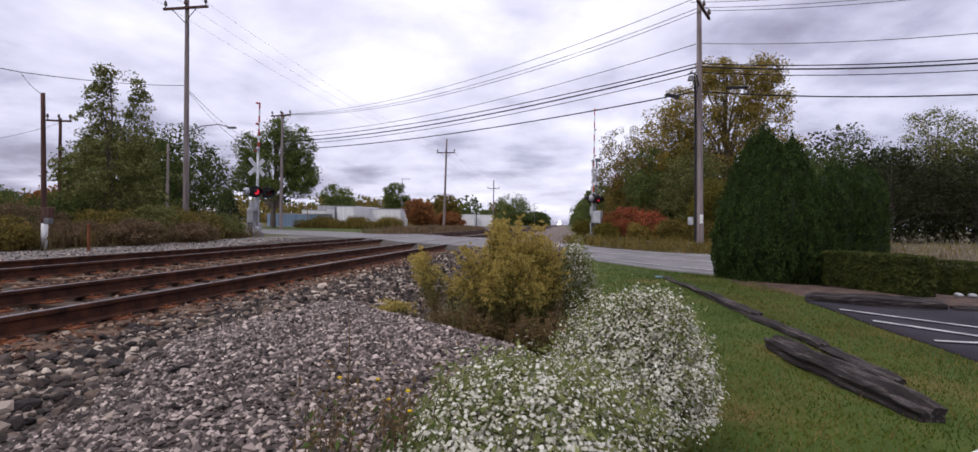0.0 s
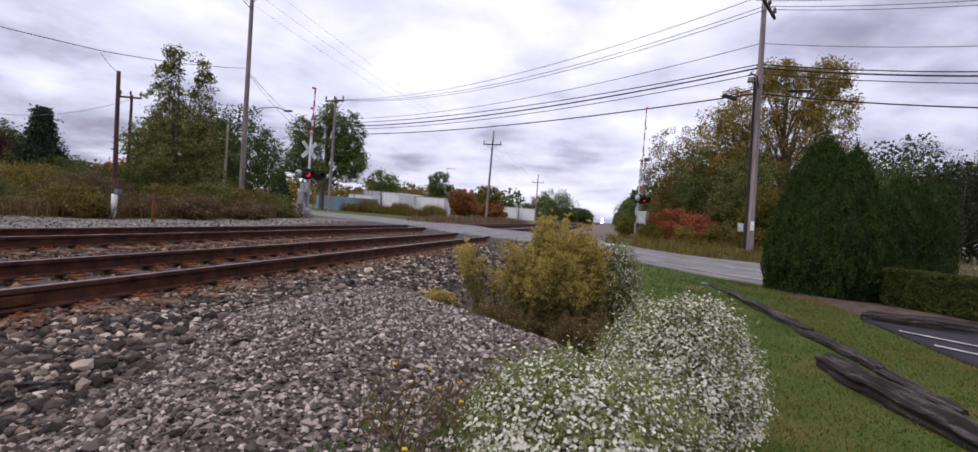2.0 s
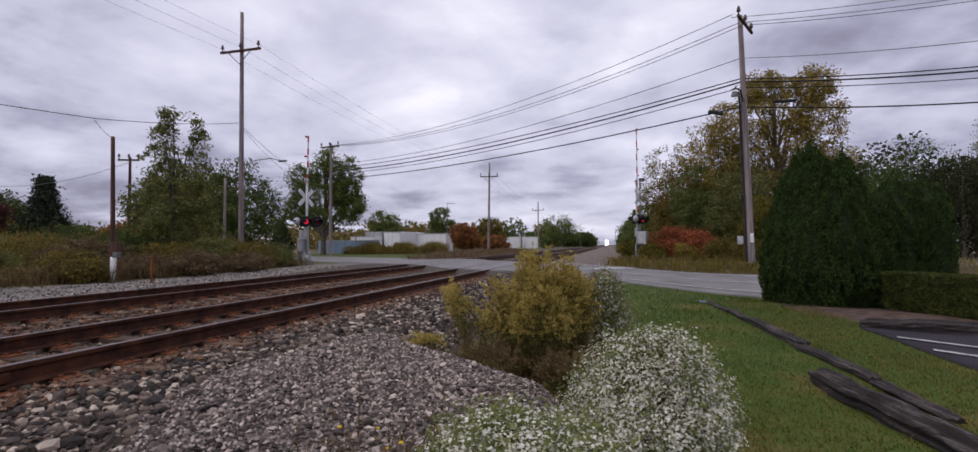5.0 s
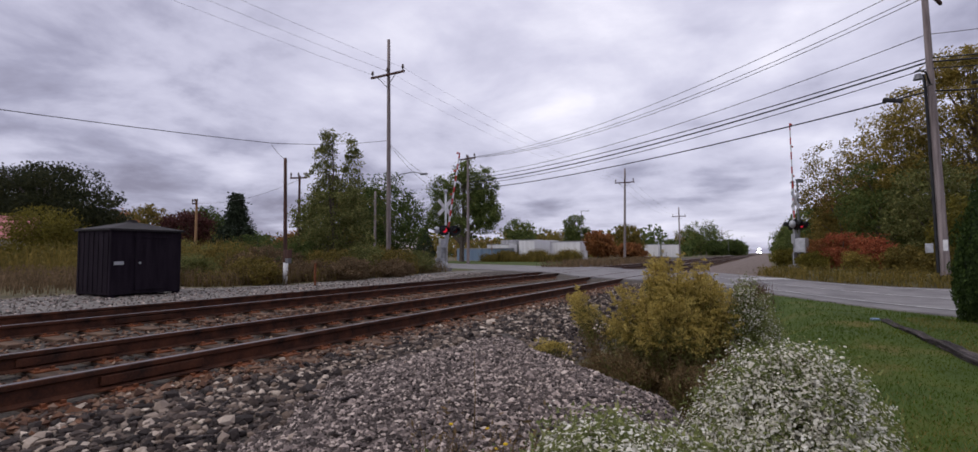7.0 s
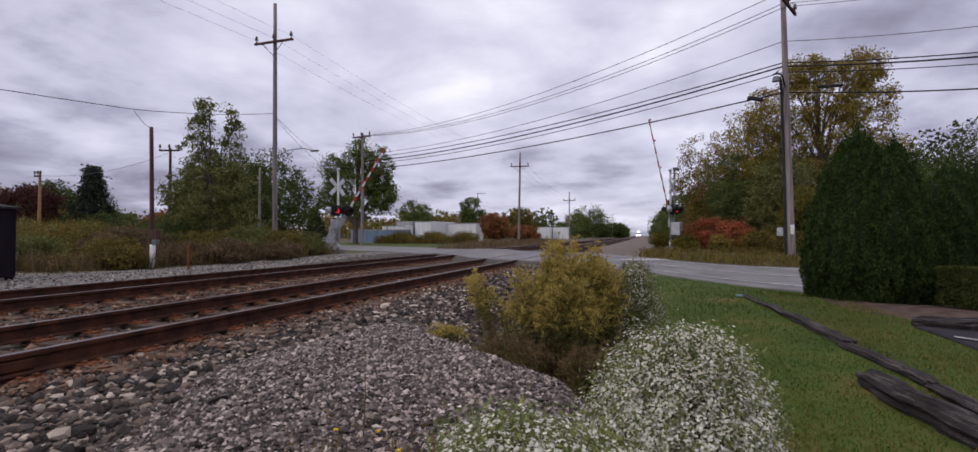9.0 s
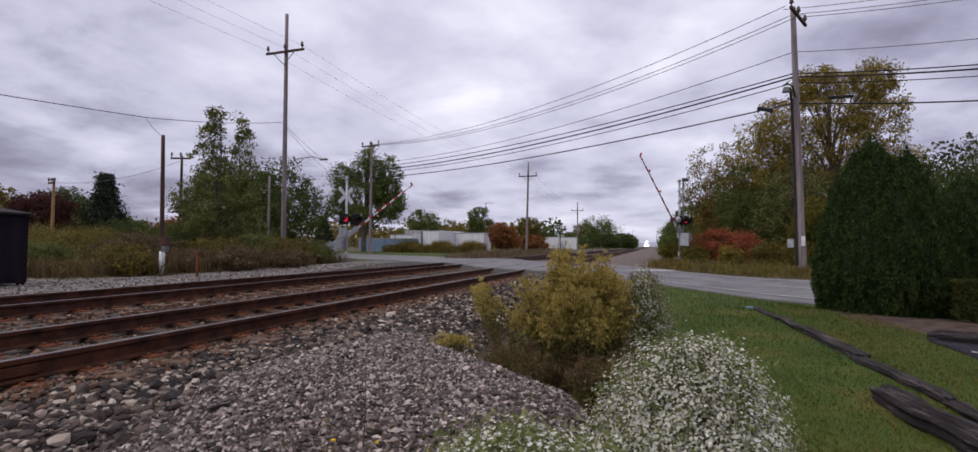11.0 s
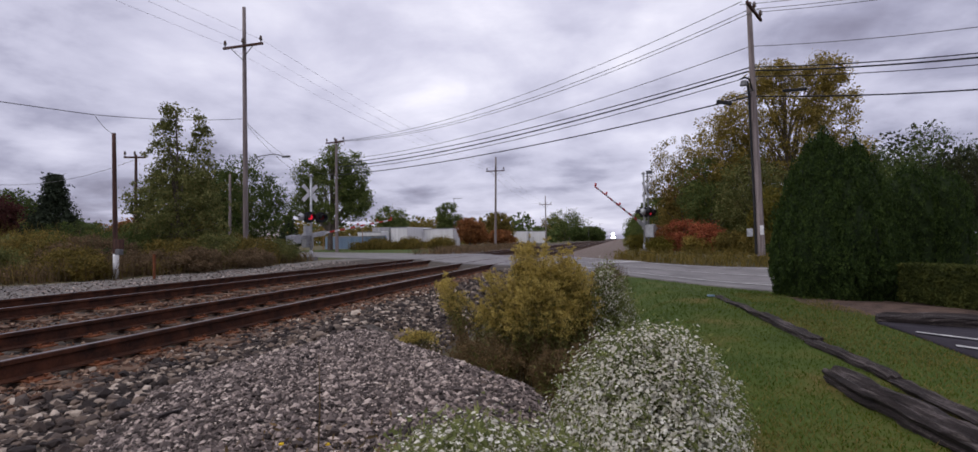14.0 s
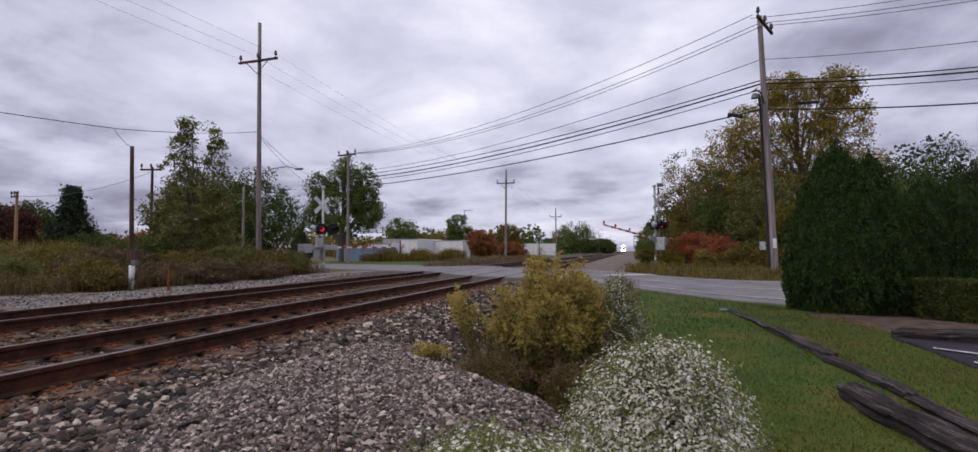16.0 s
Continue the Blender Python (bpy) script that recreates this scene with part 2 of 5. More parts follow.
M["l_red"] = leafy("red_sumac_leaves", (0.12, 0.04, 0.024), (0.55, 0.19, 0.085), (0.32, 0.095, 0.047))
M["l_rust"] = leafy("rust_leaves", (0.10, 0.045, 0.02), (0.46, 0.20, 0.075), (0.26, 0.115, 0.045))
M["l_purple"] = leafy("dark_red_leaves", (0.036, 0.016, 0.015), (0.15, 0.058, 0.046), (0.08, 0.031, 0.028))
M["l_arb"] = leafy("arborvitae_sprays", (0.009, 0.020, 0.005), (0.078, 0.115, 0.024), (0.028, 0.05, 0.011), 0.2, 0.6, 7.0)
# near-black green: shade deep between the sprays, put into the colour
M["l_inner"] = leafy("inner_foliage_painted_shade", (0.008, 0.016, 0.005), (0.026, 0.042, 0.012), None, 0.1, 0.0, 9.0)
M["l_hedge"] = leafy("clipped_hedge_leaves", (0.018, 0.026, 0.008), (0.115, 0.12, 0.03), (0.056, 0.067, 0.016), 0.2, 0.28, 5.0)
M["l_spruce"] = leafy("spruce_needles", (0.012, 0.021, 0.013), (0.055, 0.07, 0.04), None, 0.1)
M["l_yellow"] = leafy("yellow_green_leaves", (0.06, 0.055, 0.010), (0.27, 0.22, 0.04), (0.14, 0.12, 0.022))
M["g_rod"] = leafy("goldenrod_plumes", (0.20, 0.155, 0.04), (0.78, 0.60, 0.19), (0.47, 0.37, 0.105), 0.5)
M["g_olive"] = leafy("goldenrod_leaves", (0.055, 0.058, 0.018), (0.26, 0.225, 0.075), (0.135, 0.13, 0.04))
M["g_stem"] = leafy("dry_stems", (0.08, 0.055, 0.027), (0.32, 0.20, 0.10), (0.16, 0.11, 0.052))
M["g_green"] = leafy("weed_leaves", (0.035, 0.063, 0.0168), (0.154, 0.196, 0.049), (0.077, 0.119, 0.028))
M["g_lawn"] = leafy("grass_blades", (0.031, 0.054, 0.004), (0.115, 0.112, 0.013), (0.056, 0.09, 0.006), 0.3, 0.35)
M["g_dry"] = leafy("dry_grass_blades", (0.10, 0.085, 0.022), (0.30, 0.21, 0.085), (0.19, 0.15, 0.045), 0.35, 0.5)
M["g_weed"] = leafy("tall_dry_weeds", (0.07, 0.05, 0.03), (0.32, 0.215, 0.13), (0.155, 0.108, 0.06))
M["g_reed"] = leafy("pale_reeds", (0.16, 0.13, 0.09), (0.46, 0.40, 0.32), (0.28, 0.24, 0.18))
M["petal"] = leafy("white_aster_petals", (0.62, 0.58, 0.47), (0.92, 0.90, 0.84), None, 0.35)
M["aster_leaf"] = leafy("aster_foliage", (0.075, 0.092, 0.03), (0.38, 0.39, 0.15), (0.19, 0.215, 0.075))
M["yellowpetal"] = leafy("yellow_petals", (0.65, 0.42, 0.02), (0.85, 0.62, 0.04))


# ---- building helpers ----
def mesh_from(name, V, F, mat, smooth=False):
    """A mesh out of a vertex array and an array of faces that all have the same number of corners."""
    V, F = np.asarray(V, np.float32), np.asarray(F, np.int32)
    me = bpy.data.meshes.new(name)
    k = F.shape[1]
    me.vertices.add(len(V))
    me.vertices.foreach_set("co", V.ravel())
    me.loops.add(F.size)
    me.loops.foreach_set("vertex_index", F.ravel())
    me.polygons.add(len(F))
    me.polygons.foreach_set("loop_start", np.arange(0, F.size, k, dtype=np.int32))
    me.polygons.foreach_set("use_smooth", np.full(len(F), smooth))
    me.update(calc_edges=True)
    me.materials.append(mat)
    return me


def part_mesh(name, me, parent, label=""):
    ob = new(name, me)
    ob.parent = parent
    if label:
        ob["label"] = label
    return ob


def part(name, bm, mat, parent, label="", smooth=False):
    me = bpy.data.meshes.new(name)
    bm.to_mesh(me)
    bm.free()
    for m in mat if isinstance(mat, (list, tuple)) else [mat]:
        me.materials.append(m)
    if smooth:
        for p in me.polygons:
            p.use_smooth = True
    return part_mesh(name, me, parent, label)


def base(name, x, y, z, rz=0, **tags):
    ob = new(name)
    ob.matrix_world = pose(x, y, z, 0, 0, rz)
    return tagged(ob, **tags)


def box(sx, sy, sz, at=(0, 0, 0), bevel=0.0, bm=None, turn=None):
    """A box with its middle at `at`, bevelled."""
    own = bmesh.new()
    bmesh.ops.create_cube(own, size=1.0)
    bmesh.ops.scale(own, vec=(sx, sy, sz), verts=own.verts)
    if bevel:
        bmesh.ops.bevel(own, geom=own.edges[:], offset=bevel, segments=2, affect="EDGES", profile=0.5)
    if turn is not None:
        bmesh.ops.transform(own, matrix=turn, verts=own.verts)
    bmesh.ops.translate(own, vec=at, verts=own.verts)
    if bm is None:
        return own
    tmp = bpy.data.meshes.new("tmp")
    own.to_mesh(tmp)
    own.free()
    bm.from_mesh(tmp)
    bpy.data.meshes.remove(tmp)
    return bm


def cyl(r0, r1, h, at=(0, 0, 0), turn=None, sides=12, bm=None):
    """A tapered cylinder from its foot at `at` along z (before turn)."""
    bm = bm or bmesh.new()
    ret = bmesh.ops.create_cone(bm, cap_ends=True, segments=sides, radius1=r0, radius2=r1, depth=h)
    vs = ret["verts"]
    bmesh.ops.translate(bm, vec=(0, 0, h / 2), verts=vs)
    if turn is not None:
        bmesh.ops.transform(bm, matrix=turn, verts=vs)
    bmesh.ops.translate(bm, vec=at, verts=vs)
    return bm


def tubes(paths, radii, sides=5):
    """Vertices and quads of tubes along several polylines; radii: one list per path."""
    V, F, n0 = [], [], 0
    for path, rad in zip(paths, radii):
        P = np.asarray(path, float)
        T = np.gradient(P, axis=0)
        T /= np.linalg.norm(T, axis=1, keepdims=True) + 1e-9
        ref = np.where(np.abs(T[:, 2:3]) > 0.9, [[1.0, 0, 0]], [[0, 0, 1.0]])
        A = np.cross(T, ref)
        A /= np.linalg.norm(A, axis=1, keepdims=True) + 1e-9
        B = np.cross(T, A)
        ang = np.linspace(0, 2 * np.pi, sides, endpoint=False)
        ring = A[:, None] * np.cos(ang)[None, :, None] + B[:, None] * np.sin(ang)[None, :, None]
        r = np.broadcast_to(np.asarray(rad, float), (len(P),))
        V.append((P[:, None] + ring * r[:, None, None]).reshape(-1, 3))
        i = np.arange(len(P) - 1)[:, None] * sides
        j = np.arange(sides)[None, :]
        k = (np.arange(sides)[None, :] + 1) % sides
        F.append(np.stack([i + j, i + k, i + sides + k, i + sides + j], -1).reshape(-1, 4) + n0)
        n0 += len(P) * sides
    return np.concatenate(V), np.concatenate(F)


def leaves(C, size, rng, aspect=0.55, upright=0.0, corners=4):
    """Rhombic (or, with three corners, pointed) leaves at the points C, of random turn; upright: how far they point up."""
    n = len(C)
    u = rng.normal(size=(n, 3))
    u[:, 2] += upright * 3
    u /= np.linalg.norm(u, axis=1, keepdims=True)
    w = np.cross(u, rng.normal(size=(n, 3)))
    w /= np.linalg.norm(w, axis=1, keepdims=True) + 1e-9
    s = (np.asarray(size) * rng.uniform(0.6, 1.35, n))[:, None]
    if corners == 3:
        V = np.stack([C - u * s * 0.7 - w * s * aspect * 1.25, C - u * s * 0.7 + w * s * aspect * 1.25, C + u * s], 1).reshape(-1, 3)
        return V, np.arange(3 * n).reshape(-1, 3)
    V = np.stack([C - u * s, C + w * s * aspect, C + u * s, C - w * s * aspect], 1).reshape(-1, 3)
    return V, np.arange(4 * n).reshape(-1, 4)


def clump_points(n_clumps, per, rng, shape, spread):
    """Leaf places: clumps whose middles lie in `shape` (a function of rng and n), leaves spread round them."""
    mid = shape(rng, n_clumps)
    n_clumps = len(mid)
    sc = spread * rng.uniform(0.5, 1.3, (n_clumps, 1, 1))
    pts = mid[:, None] + np.clip(rng.normal(size=(n_clumps, per, 3)), -1.5, 1.5) * sc * [1, 1, 0.75]
    return pts.reshape(-1, 3), mid


def ellipsoid(cx, cy, cz, rx, ry, rz, shell=0.55):
    def f(rng, n):
        d = rng.normal(size=(n, 3))
        d /= np.linalg.norm(d, axis=1, keepdims=True)
        r = rng.uniform(shell ** 3, 1, n) ** (1 / 3)
        return d * r[:, None] * [rx, ry, rz] + [cx, cy, cz]
    return f


def union(*fs):
    def f(rng, n):
        return np.concatenate([g(rng, max(1, n // len(fs))) for g in fs])
    return f


def tree(name, x, y, z, height, shape, mat, label, category="tree", n=120, per=40, leaf=0.12, spread=0.45, trunk=0.16, seed=1, aspect=0.55, limbs=14, bare=0.3, group=""):
    """A tapered trunk with limbs that reach into a crown of clumped leaves; crown shape in the tree's own space."""
    rng = np.random.default_rng(seed)
    ob = base(name, x, y, z, label=label, category=category, group=group)
    pts, mid = clump_points(int(n * 1.25), int(per * 1.6), rng, shape, spread)
    top = np.array([rng.normal() * 0.1, rng.normal() * 0.1, height * 0.88])
    k = np.linspace(0, 1, 9)[:, None]
    wob = np.cumsum(rng.normal(size=(9, 3)) * [0.05, 0.05, 0], axis=0) * height / 10
    main = top * k + wob * k
    paths, rad = [main], [np.linspace(trunk, trunk * 0.15, 9)]
    pick = mid[rng.permutation(len(mid))[:limbs]]
    for p in pick:
        s = np.clip(p[2] / height * rng.uniform(0.35, 0.75), bare * 0.6, 0.85)
        st = main[0] + (main[-1] - main[0]) * s
        q = np.linspace(0, 1, 5)[:, None]
        bend = np.array([0, 0, 0.12]) * np.linalg.norm(p - st) * np.sin(q * np.pi)
        paths.append(st + (p - st) * q + bend)
        rad.append(np.linspace(trunk * 0.4, trunk * 0.07, 5))
    V, F = tubes(paths, rad, 6)
    part_mesh("trunk", mesh_from("trunk", V, F, M["trunk"], True), ob)
    V, F = leaves(pts, leaf * 0.72, rng, aspect, 0.0, 3)
    part_mesh("crown", mesh_from("crown", V, F, mat), ob)
    return ob


def blades(P, h, rng, width=0.012, lean=0.35):
    """Grass blades: one bent, tapering strip of two faces each, at the ground places P."""
    n = len(P)
    h = (np.asarray(h) * rng.uniform(0.55, 1.3, n))[:, None]
    a = rng.uniform(0, 2 * np.pi, n)
    side = np.stack([np.cos(a), np.sin(a), 0 * a], 1)
    b = rng.uniform(0, 2 * np.pi, n)
    ln = np.stack([np.cos(b), np.sin(b), 0 * b], 1) * h * lean * rng.uniform(0.2, 1.4, n)[:, None]
    w = width * rng.uniform(0.6, 1.3, n)[:, None]
    up_ = np.array([[0, 0, 1.0]])
    m = P + up_ * h * 0.55 + ln * 0.4
    t = P + up_ * h + ln
    V = np.stack([P - side * w, P + side * w, m + side * w * 0.7, m - side * w * 0.7, t + side * w * 0.12, t - side * w * 0.12], 1).reshape(-1, 3)
    i = np.arange(n)[:, None] * 6
    F = np.concatenate([i + [[0, 1, 2, 3]], i + [[3, 2, 4, 5]]])
    return V, F


def join(*vf):
    V, F, n0 = [], [], 0
    for v, f in vf:
        V.append(v)
        F.append(f + n0)
        n0 += len(v)
    return np.concatenate(V), np.concatenate(F)


def smooth(a, b, x):
    t = np.clip((x - a) / (b - a), 0, 1)
    return t * t * (3 - 2 * t)


# ---- the lie of the land; z 0 is the top of the rails ----
def road_near(x):
    """The near edge of the road that crosses the tracks."""
    x = np.asarray(x, float)
    return 19.9 - 0.58 * x + 2.5 * smooth(-1.5, -5, x)


def heap_edge(y):
    """Where the heap of finer gravel begins, across the track shoulder."""
    return 1.3 + 0.95 * smooth(4.2, 1.7, y) + 0.1 * np.sin(y * 2.3)


def ground_z(x, y):
    x, y = np.asarray(x, float), np.asarray(y, float)
    rel = y - road_near(x)
    lawn = -0.40 + 0.14 * smooth(4.5, 10, y)
    right = -0.55 + (lawn + 0.55) * smooth(4.6, 5.5, x)
    road = (-0.03 - 0.44 * smooth(1.0, 9.0, x)) * (1 - 0.25 * smooth(0, 9.5, rel)) - 0.02
    right = right + (road - right) * smooth(-4, -0.3, rel)
    bed = -0.225 + 0.0 * x
    z = bed + (right - bed) * smooth(1.3, 3.4, x)
    z = z + (road - z) * smooth(-1.0, 0.1, rel) * smooth(11.0, 9.8, rel)
    d = (x - 2.75) * 0.68 + (y - 5.5) * 0.73
    e = heap_edge(y)
    hill = smooth(0.65, -0.1, d) * smooth(4.7, 4.0, x) * smooth(0.7, 2.0, y) * smooth(e - 0.3, e + 0.8, x)
    crown = -0.07 + 0.07 * np.exp(-((x - 3.2) ** 2 + (y - 3.6) ** 2) / 1.6)
    z = z + (crown - z) * hill
    left = -0.30 - 0.06 * smooth(-16, -22, x) + 0.25 * smooth(14, 24, y)
    z = np.where(x < -6.4, bed + (left - bed) * smooth(-6.4, -8.2, x), z)
    far = np.maximum(smooth(30, 38, y), smooth(10.0, 13.0, rel) * smooth(4, 6, x))
    z = z + (0.03 - z) * far * (1 - smooth(-8, -6.5, x) * smooth(3.5, 2, x))
    z = np.where(x < -6.4, z + (-0.06 - z) * smooth(-1.2, 0.1, rel) * smooth(11.7, 10.4, rel), z)
    bump = 0.018 * np.sin(x * 2.1 + 1.3 * np.sin(y * 1.7)) * np.sin(y * 1.9 + x)
    return z + bump * smooth(-0.5, -2.5, rel) * smooth(1.2, 2.2, np.abs(x + 2.7) - 3.0)


def axis(lo, hi, fine_lo, fine_hi, step, coarse):
    a = list(np.arange(fine_lo, fine_hi, step))
    v, s = fine_hi, step
    while v < hi:
        a.append(v)
        s = min(s * 1.25, coarse)
        v += s
    b, v, s = [], fine_lo, step
    while v > lo:
        s = min(s * 1.25, coarse)
        v -= s
        b.append(v)
    return np.array(b[::-1] + a)


gx, gy = axis(-2500, 2500, -9, 12, 0.2, 200), axis(-600, 3000, -1, 34, 0.2, 200)
GX, GY = np.meshgrid(gx, gy)
GZ = ground_z(GX, GY)
GV = np.stack([GX, GY, GZ], -1).reshape(-1, 3)
nx = len(gx)
ii = (np.arange(len(gy) - 1)[:, None] * nx + np.arange(nx - 1)[None, :])
GF = np.stack([ii, ii + 1, ii + nx + 1, ii + nx], -1).reshape(-1, 4)
me = mesh_from("ground", GV, GF, M["rough_ground"], True)
for k in ("gravel", "lawn", "mulch", "yard", "far_ballast"):
    me.materials.append(M[k])
cx, cy = (gx[:-1] + gx[1:]) / 2, (gy[:-1] + gy[1:]) / 2
CX, CY = np.meshgrid(cx, cy)
idx = np.zeros(CX.shape, np.int32)
d = (CX - 2.75) * 0.68 + (CY - 5.5) * 0.73
idx[(CX > -8.4 - 0.8 * (CY < 14)) & (CX < 2.6)] = 1
idx[(d < 0.35) & (CX > 2) & (CX < 4.5) & (CY < 6.5)] = 1
idx[(CX > 4.6) & (CX < 40) & (CY < road_near(CX)) & (CY > -40)] = 2
idx[(CX > 7.6) & (CX < 13.5) & (CY > 8.6) & (CY < 14.4) & (CY > 17.6 - CX)] = 3
idx[(CX <= -8.4) & (CX > -10.2) & (CY < 30)] = 4
idx[(CX <= -8.0) & (CX > -14.6) & (CY < 12.5) & (CY > 5)] = 4
idx[(CX <= -8.0) & (CX > -12.7 + 0.35 * (CY - 14)) & (CY < 24) & (CY > 12)] = 4
idx[(CX > -7.2) & (CX < 4.9) & (CY > road_near(CX) + 9.5)] = 5
idx[(CX < -9) & (CX > -30) & (CY > 28) & (CY < 60)] = 2
me.polygons.foreach_set("material_index", idx.ravel())
ground = tagged(new("ground", me), "flat ground of weedy soil, gravel bed and mown lawn", "ground", kind="structure")


def sheet(name, outline, lift, mat, label, category, cuts=None, thick=0.0):
    """A strip that follows the ground: outline is two rows of points of equal number."""
    A, B = np.asarray(outline[0], float), np.asarray(outline[1], float)
    k = np.linspace(0, 1, cuts or 8)
    P = A[:, None] * (1 - k)[None, :, None] + B[:, None] * k[None, :, None]
    Z = ground_z(P[..., 0], P[..., 1]) + lift
    V = np.concatenate([P, Z[..., None]], -1).reshape(-1, 3)
    n, m = len(A), len(k)
    i = np.arange(n - 1)[:, None] * m + np.arange(m - 1)[None, :]
    F = np.stack([i, i + 1, i + m + 1, i + m], -1).reshape(-1, 4)
    e1, e2 = V[F[0, 1]] - V[F[0, 0]], V[F[0, 3]] - V[F[0, 0]]
    if e1[0] * e2[1] - e1[1] * e2[0] < 0:
        F = F[:, ::-1]
    me = mesh_from(name, V, F, mat, True)
    ob = new(name, me)
    if thick:
        so = ob.modifiers.new("thickness", "SOLIDIFY")
        so.thickness, so.offset = thick, -1
    return tagged(ob, label, category, kind="structure")


rx = np.concatenate([np.linspace(-90, -12, 14), np.linspace(-10, 16, 100), np.linspace(20, 90, 10)])
ROADW = 9.6
near_e = np.stack([rx, road_near(rx)], 1)
far_e = np.stack([rx, road_near(rx) + ROADW], 1)
sheet("road", (near_e, far_e), 0.035, M["asphalt"], "worn grey asphalt road crossing the railway tracks", "road", 24, 0.06)
lx = np.linspace(1.9, 40, 140)
for off, w in ((1.35, 0.22), (8.3, 0.2)):
    a = np.stack([lx, road_near(lx) + off], 1)
    sheet("road_edge_line", (a, a + [0, w]), 0.052, M["paint"], "worn white painted edge line on the asphalt road", "road marking", 2)
a = np.stack([lx, road_near(lx) + 4.8], 1)
sheet("road_centre_line", (a, a + [0, 0.16]), 0.052, M["paint"], "faded painted centre line on the asphalt road", "road marking", 2)
a = np.stack([np.linspace(3.5, 4.1, 3), road_near(np.linspace(3.5, 4.1, 3)) + 5.4], 1)
sheet("stop_line", (a, a + [1.6, 3.0]), 0.054, M["paint"], "white painted stop line before the railway crossing", "road marking", 6)
ly = np.linspace(2.0, 8.75, 20)
sheet("parking_lot", (np.stack([8.5 - 0.08 * ly, ly], 1), np.stack([30 + 0 * ly, ly - 0.1 * 22 * smooth(5, 8.75, ly)], 1)), 0.03, M["lot"], "dark asphalt parking lot beside the lawn", "parking lot", 60, 0.05)
for p, q in (((7.88, 8.0), (13, 4.3)), ((7.95, 7.4), (13, 3.3)), ((8.04, 6.5), (11, 6.75))):
    p, q = np.array(p), np.array(q)
    k = np.linspace(0, 1, 12)[:, None]
    a = p + (q - p) * k
    sheet("parking_line", (a, a + [0.02, 0.07]), 0.046, M["paint"], "white painted parking bay line on dark asphalt", "road marking", 2)


# ---- tracks ----
RAILS = (0.0, -1.435, -3.96, -5.395)
PROFILE = [(-0.07, -0.17), (0.07, -0.17), (0.07, -0.158), (0.012, -0.142), (0.009, -0.05), (0.036, -0.038), (0.036, -0.006), (0.028, 0.0), (-0.028, 0.0), (-0.036, -0.006), (-0.036, -0.038), (-0.009, -0.05), (-0.012, -0.142), (-0.07, -0.158)]


def rail(x):
    ys = np.concatenate([np.arange(-30, 60, 3.0), np.arange(60, 1200, 60.0)])
    n = len(PROFILE)
    V = np.array([(px, y, pz) for y in ys for px, pz in PROFILE])
    i = np.arange(len(ys) - 1)[:, None] * n
    j, k = np.arange(n)[None, :], (np.arange(n)[None, :] + 1) % n
    F = np.stack([i + j, i + n + j, i + n + k, i + k], -1)
    ob = base("rail", x, 0, 0, label="long rust-brown steel rail with a worn bright head", category="rail", group="rails of the two tracks")
    part_mesh("web_and_foot", mesh_from("web_and_foot", V, np.delete(F, 7, axis=1).reshape(-1, 4), M["rust"]), ob)
    part_mesh("running_surface", mesh_from("running_surface", V, F[:, 7], M["railhead"]), ob, "worn bright steel rail head")
    for y in (3.4, 15.3):
        part("joint_bar", box(0.028, 0.85, 0.075, (0.028, y + (x < -2) * 2.1, -0.095), 0.006), M["rust"], ob)


for x in RAILS:
    rail(x)

rng = np.random.default_rng(5)
bm = box(2.6, 0.23, 0.16, bevel=0.012)
tie_me = bpy.data.meshes.new("tie")
bm.to_mesh(tie_me)
bm.free()
tie_me.materials.append(M["tie"])
bm = box(0.36, 0.19, 0.018, bevel=0.004)
for sx in (-0.13, 0.13):
    for sy in (-0.06, 0.06):
        box(0.03, 0.03, 0.03, (sx, sy, 0.02), bm=bm)
plate_me = bpy.data.meshes.new("tie_plate")
bm.to_mesh(plate_me)
bm.free()
plate_me.materials.append(M["plate"])
for cxm in (-0.7175, -4.6775):
    end = float(road_near(cxm)) - 0.1
    for y in np.arange(-1.6, end, 0.53):
        t = new("railway_tie", tie_me)
        t.matrix_world = pose(cxm + rng.normal() * 0.03, y + rng.normal() * 0.02, -0.27 + rng.normal() * 0.006, 0, 0, rng.normal() * 1.2)
        tagged(t, "rust-stained creosoted wooden railway tie in ballast", "railway tie", "ties under the rails")
        for s in (-0.7175, 0.7175):
            p = new("tie_plate", plate_me)
            p.parent = t
            p.matrix_basis = pose(s - (t.location.x - cxm), 0, 0.089)
far_ties = []
for cxm in (-0.7175, -4.6775):
    for y in np.arange(float(road_near(cxm)) + ROADW + 0.3, 160, 0.55):
        far_ties.append((cxm, y))
bm = bmesh.new()
bmesh.ops.create_cube(bm, size=1)
cv = np.array([v.co for v in bm.verts]) * [2.6, 0.23, 0.16]
cf = np.array([[v.index for v in f.verts] for f in bm.faces])
bm.free()
C = np.array([(x, y, -0.27) for x, y in far_ties])
V = (C[:, None] + cv[None]).reshape(-1, 3)
F = (np.arange(len(C))[:, None, None] * 8 + cf[None]).reshape(-1, 4)
tagged(new("distant_railway_ties", mesh_from("distant_railway_ties", V, F, M["tie"])), "rows of brown wooden ties beyond the crossing", "railway ties", kind="stuff")

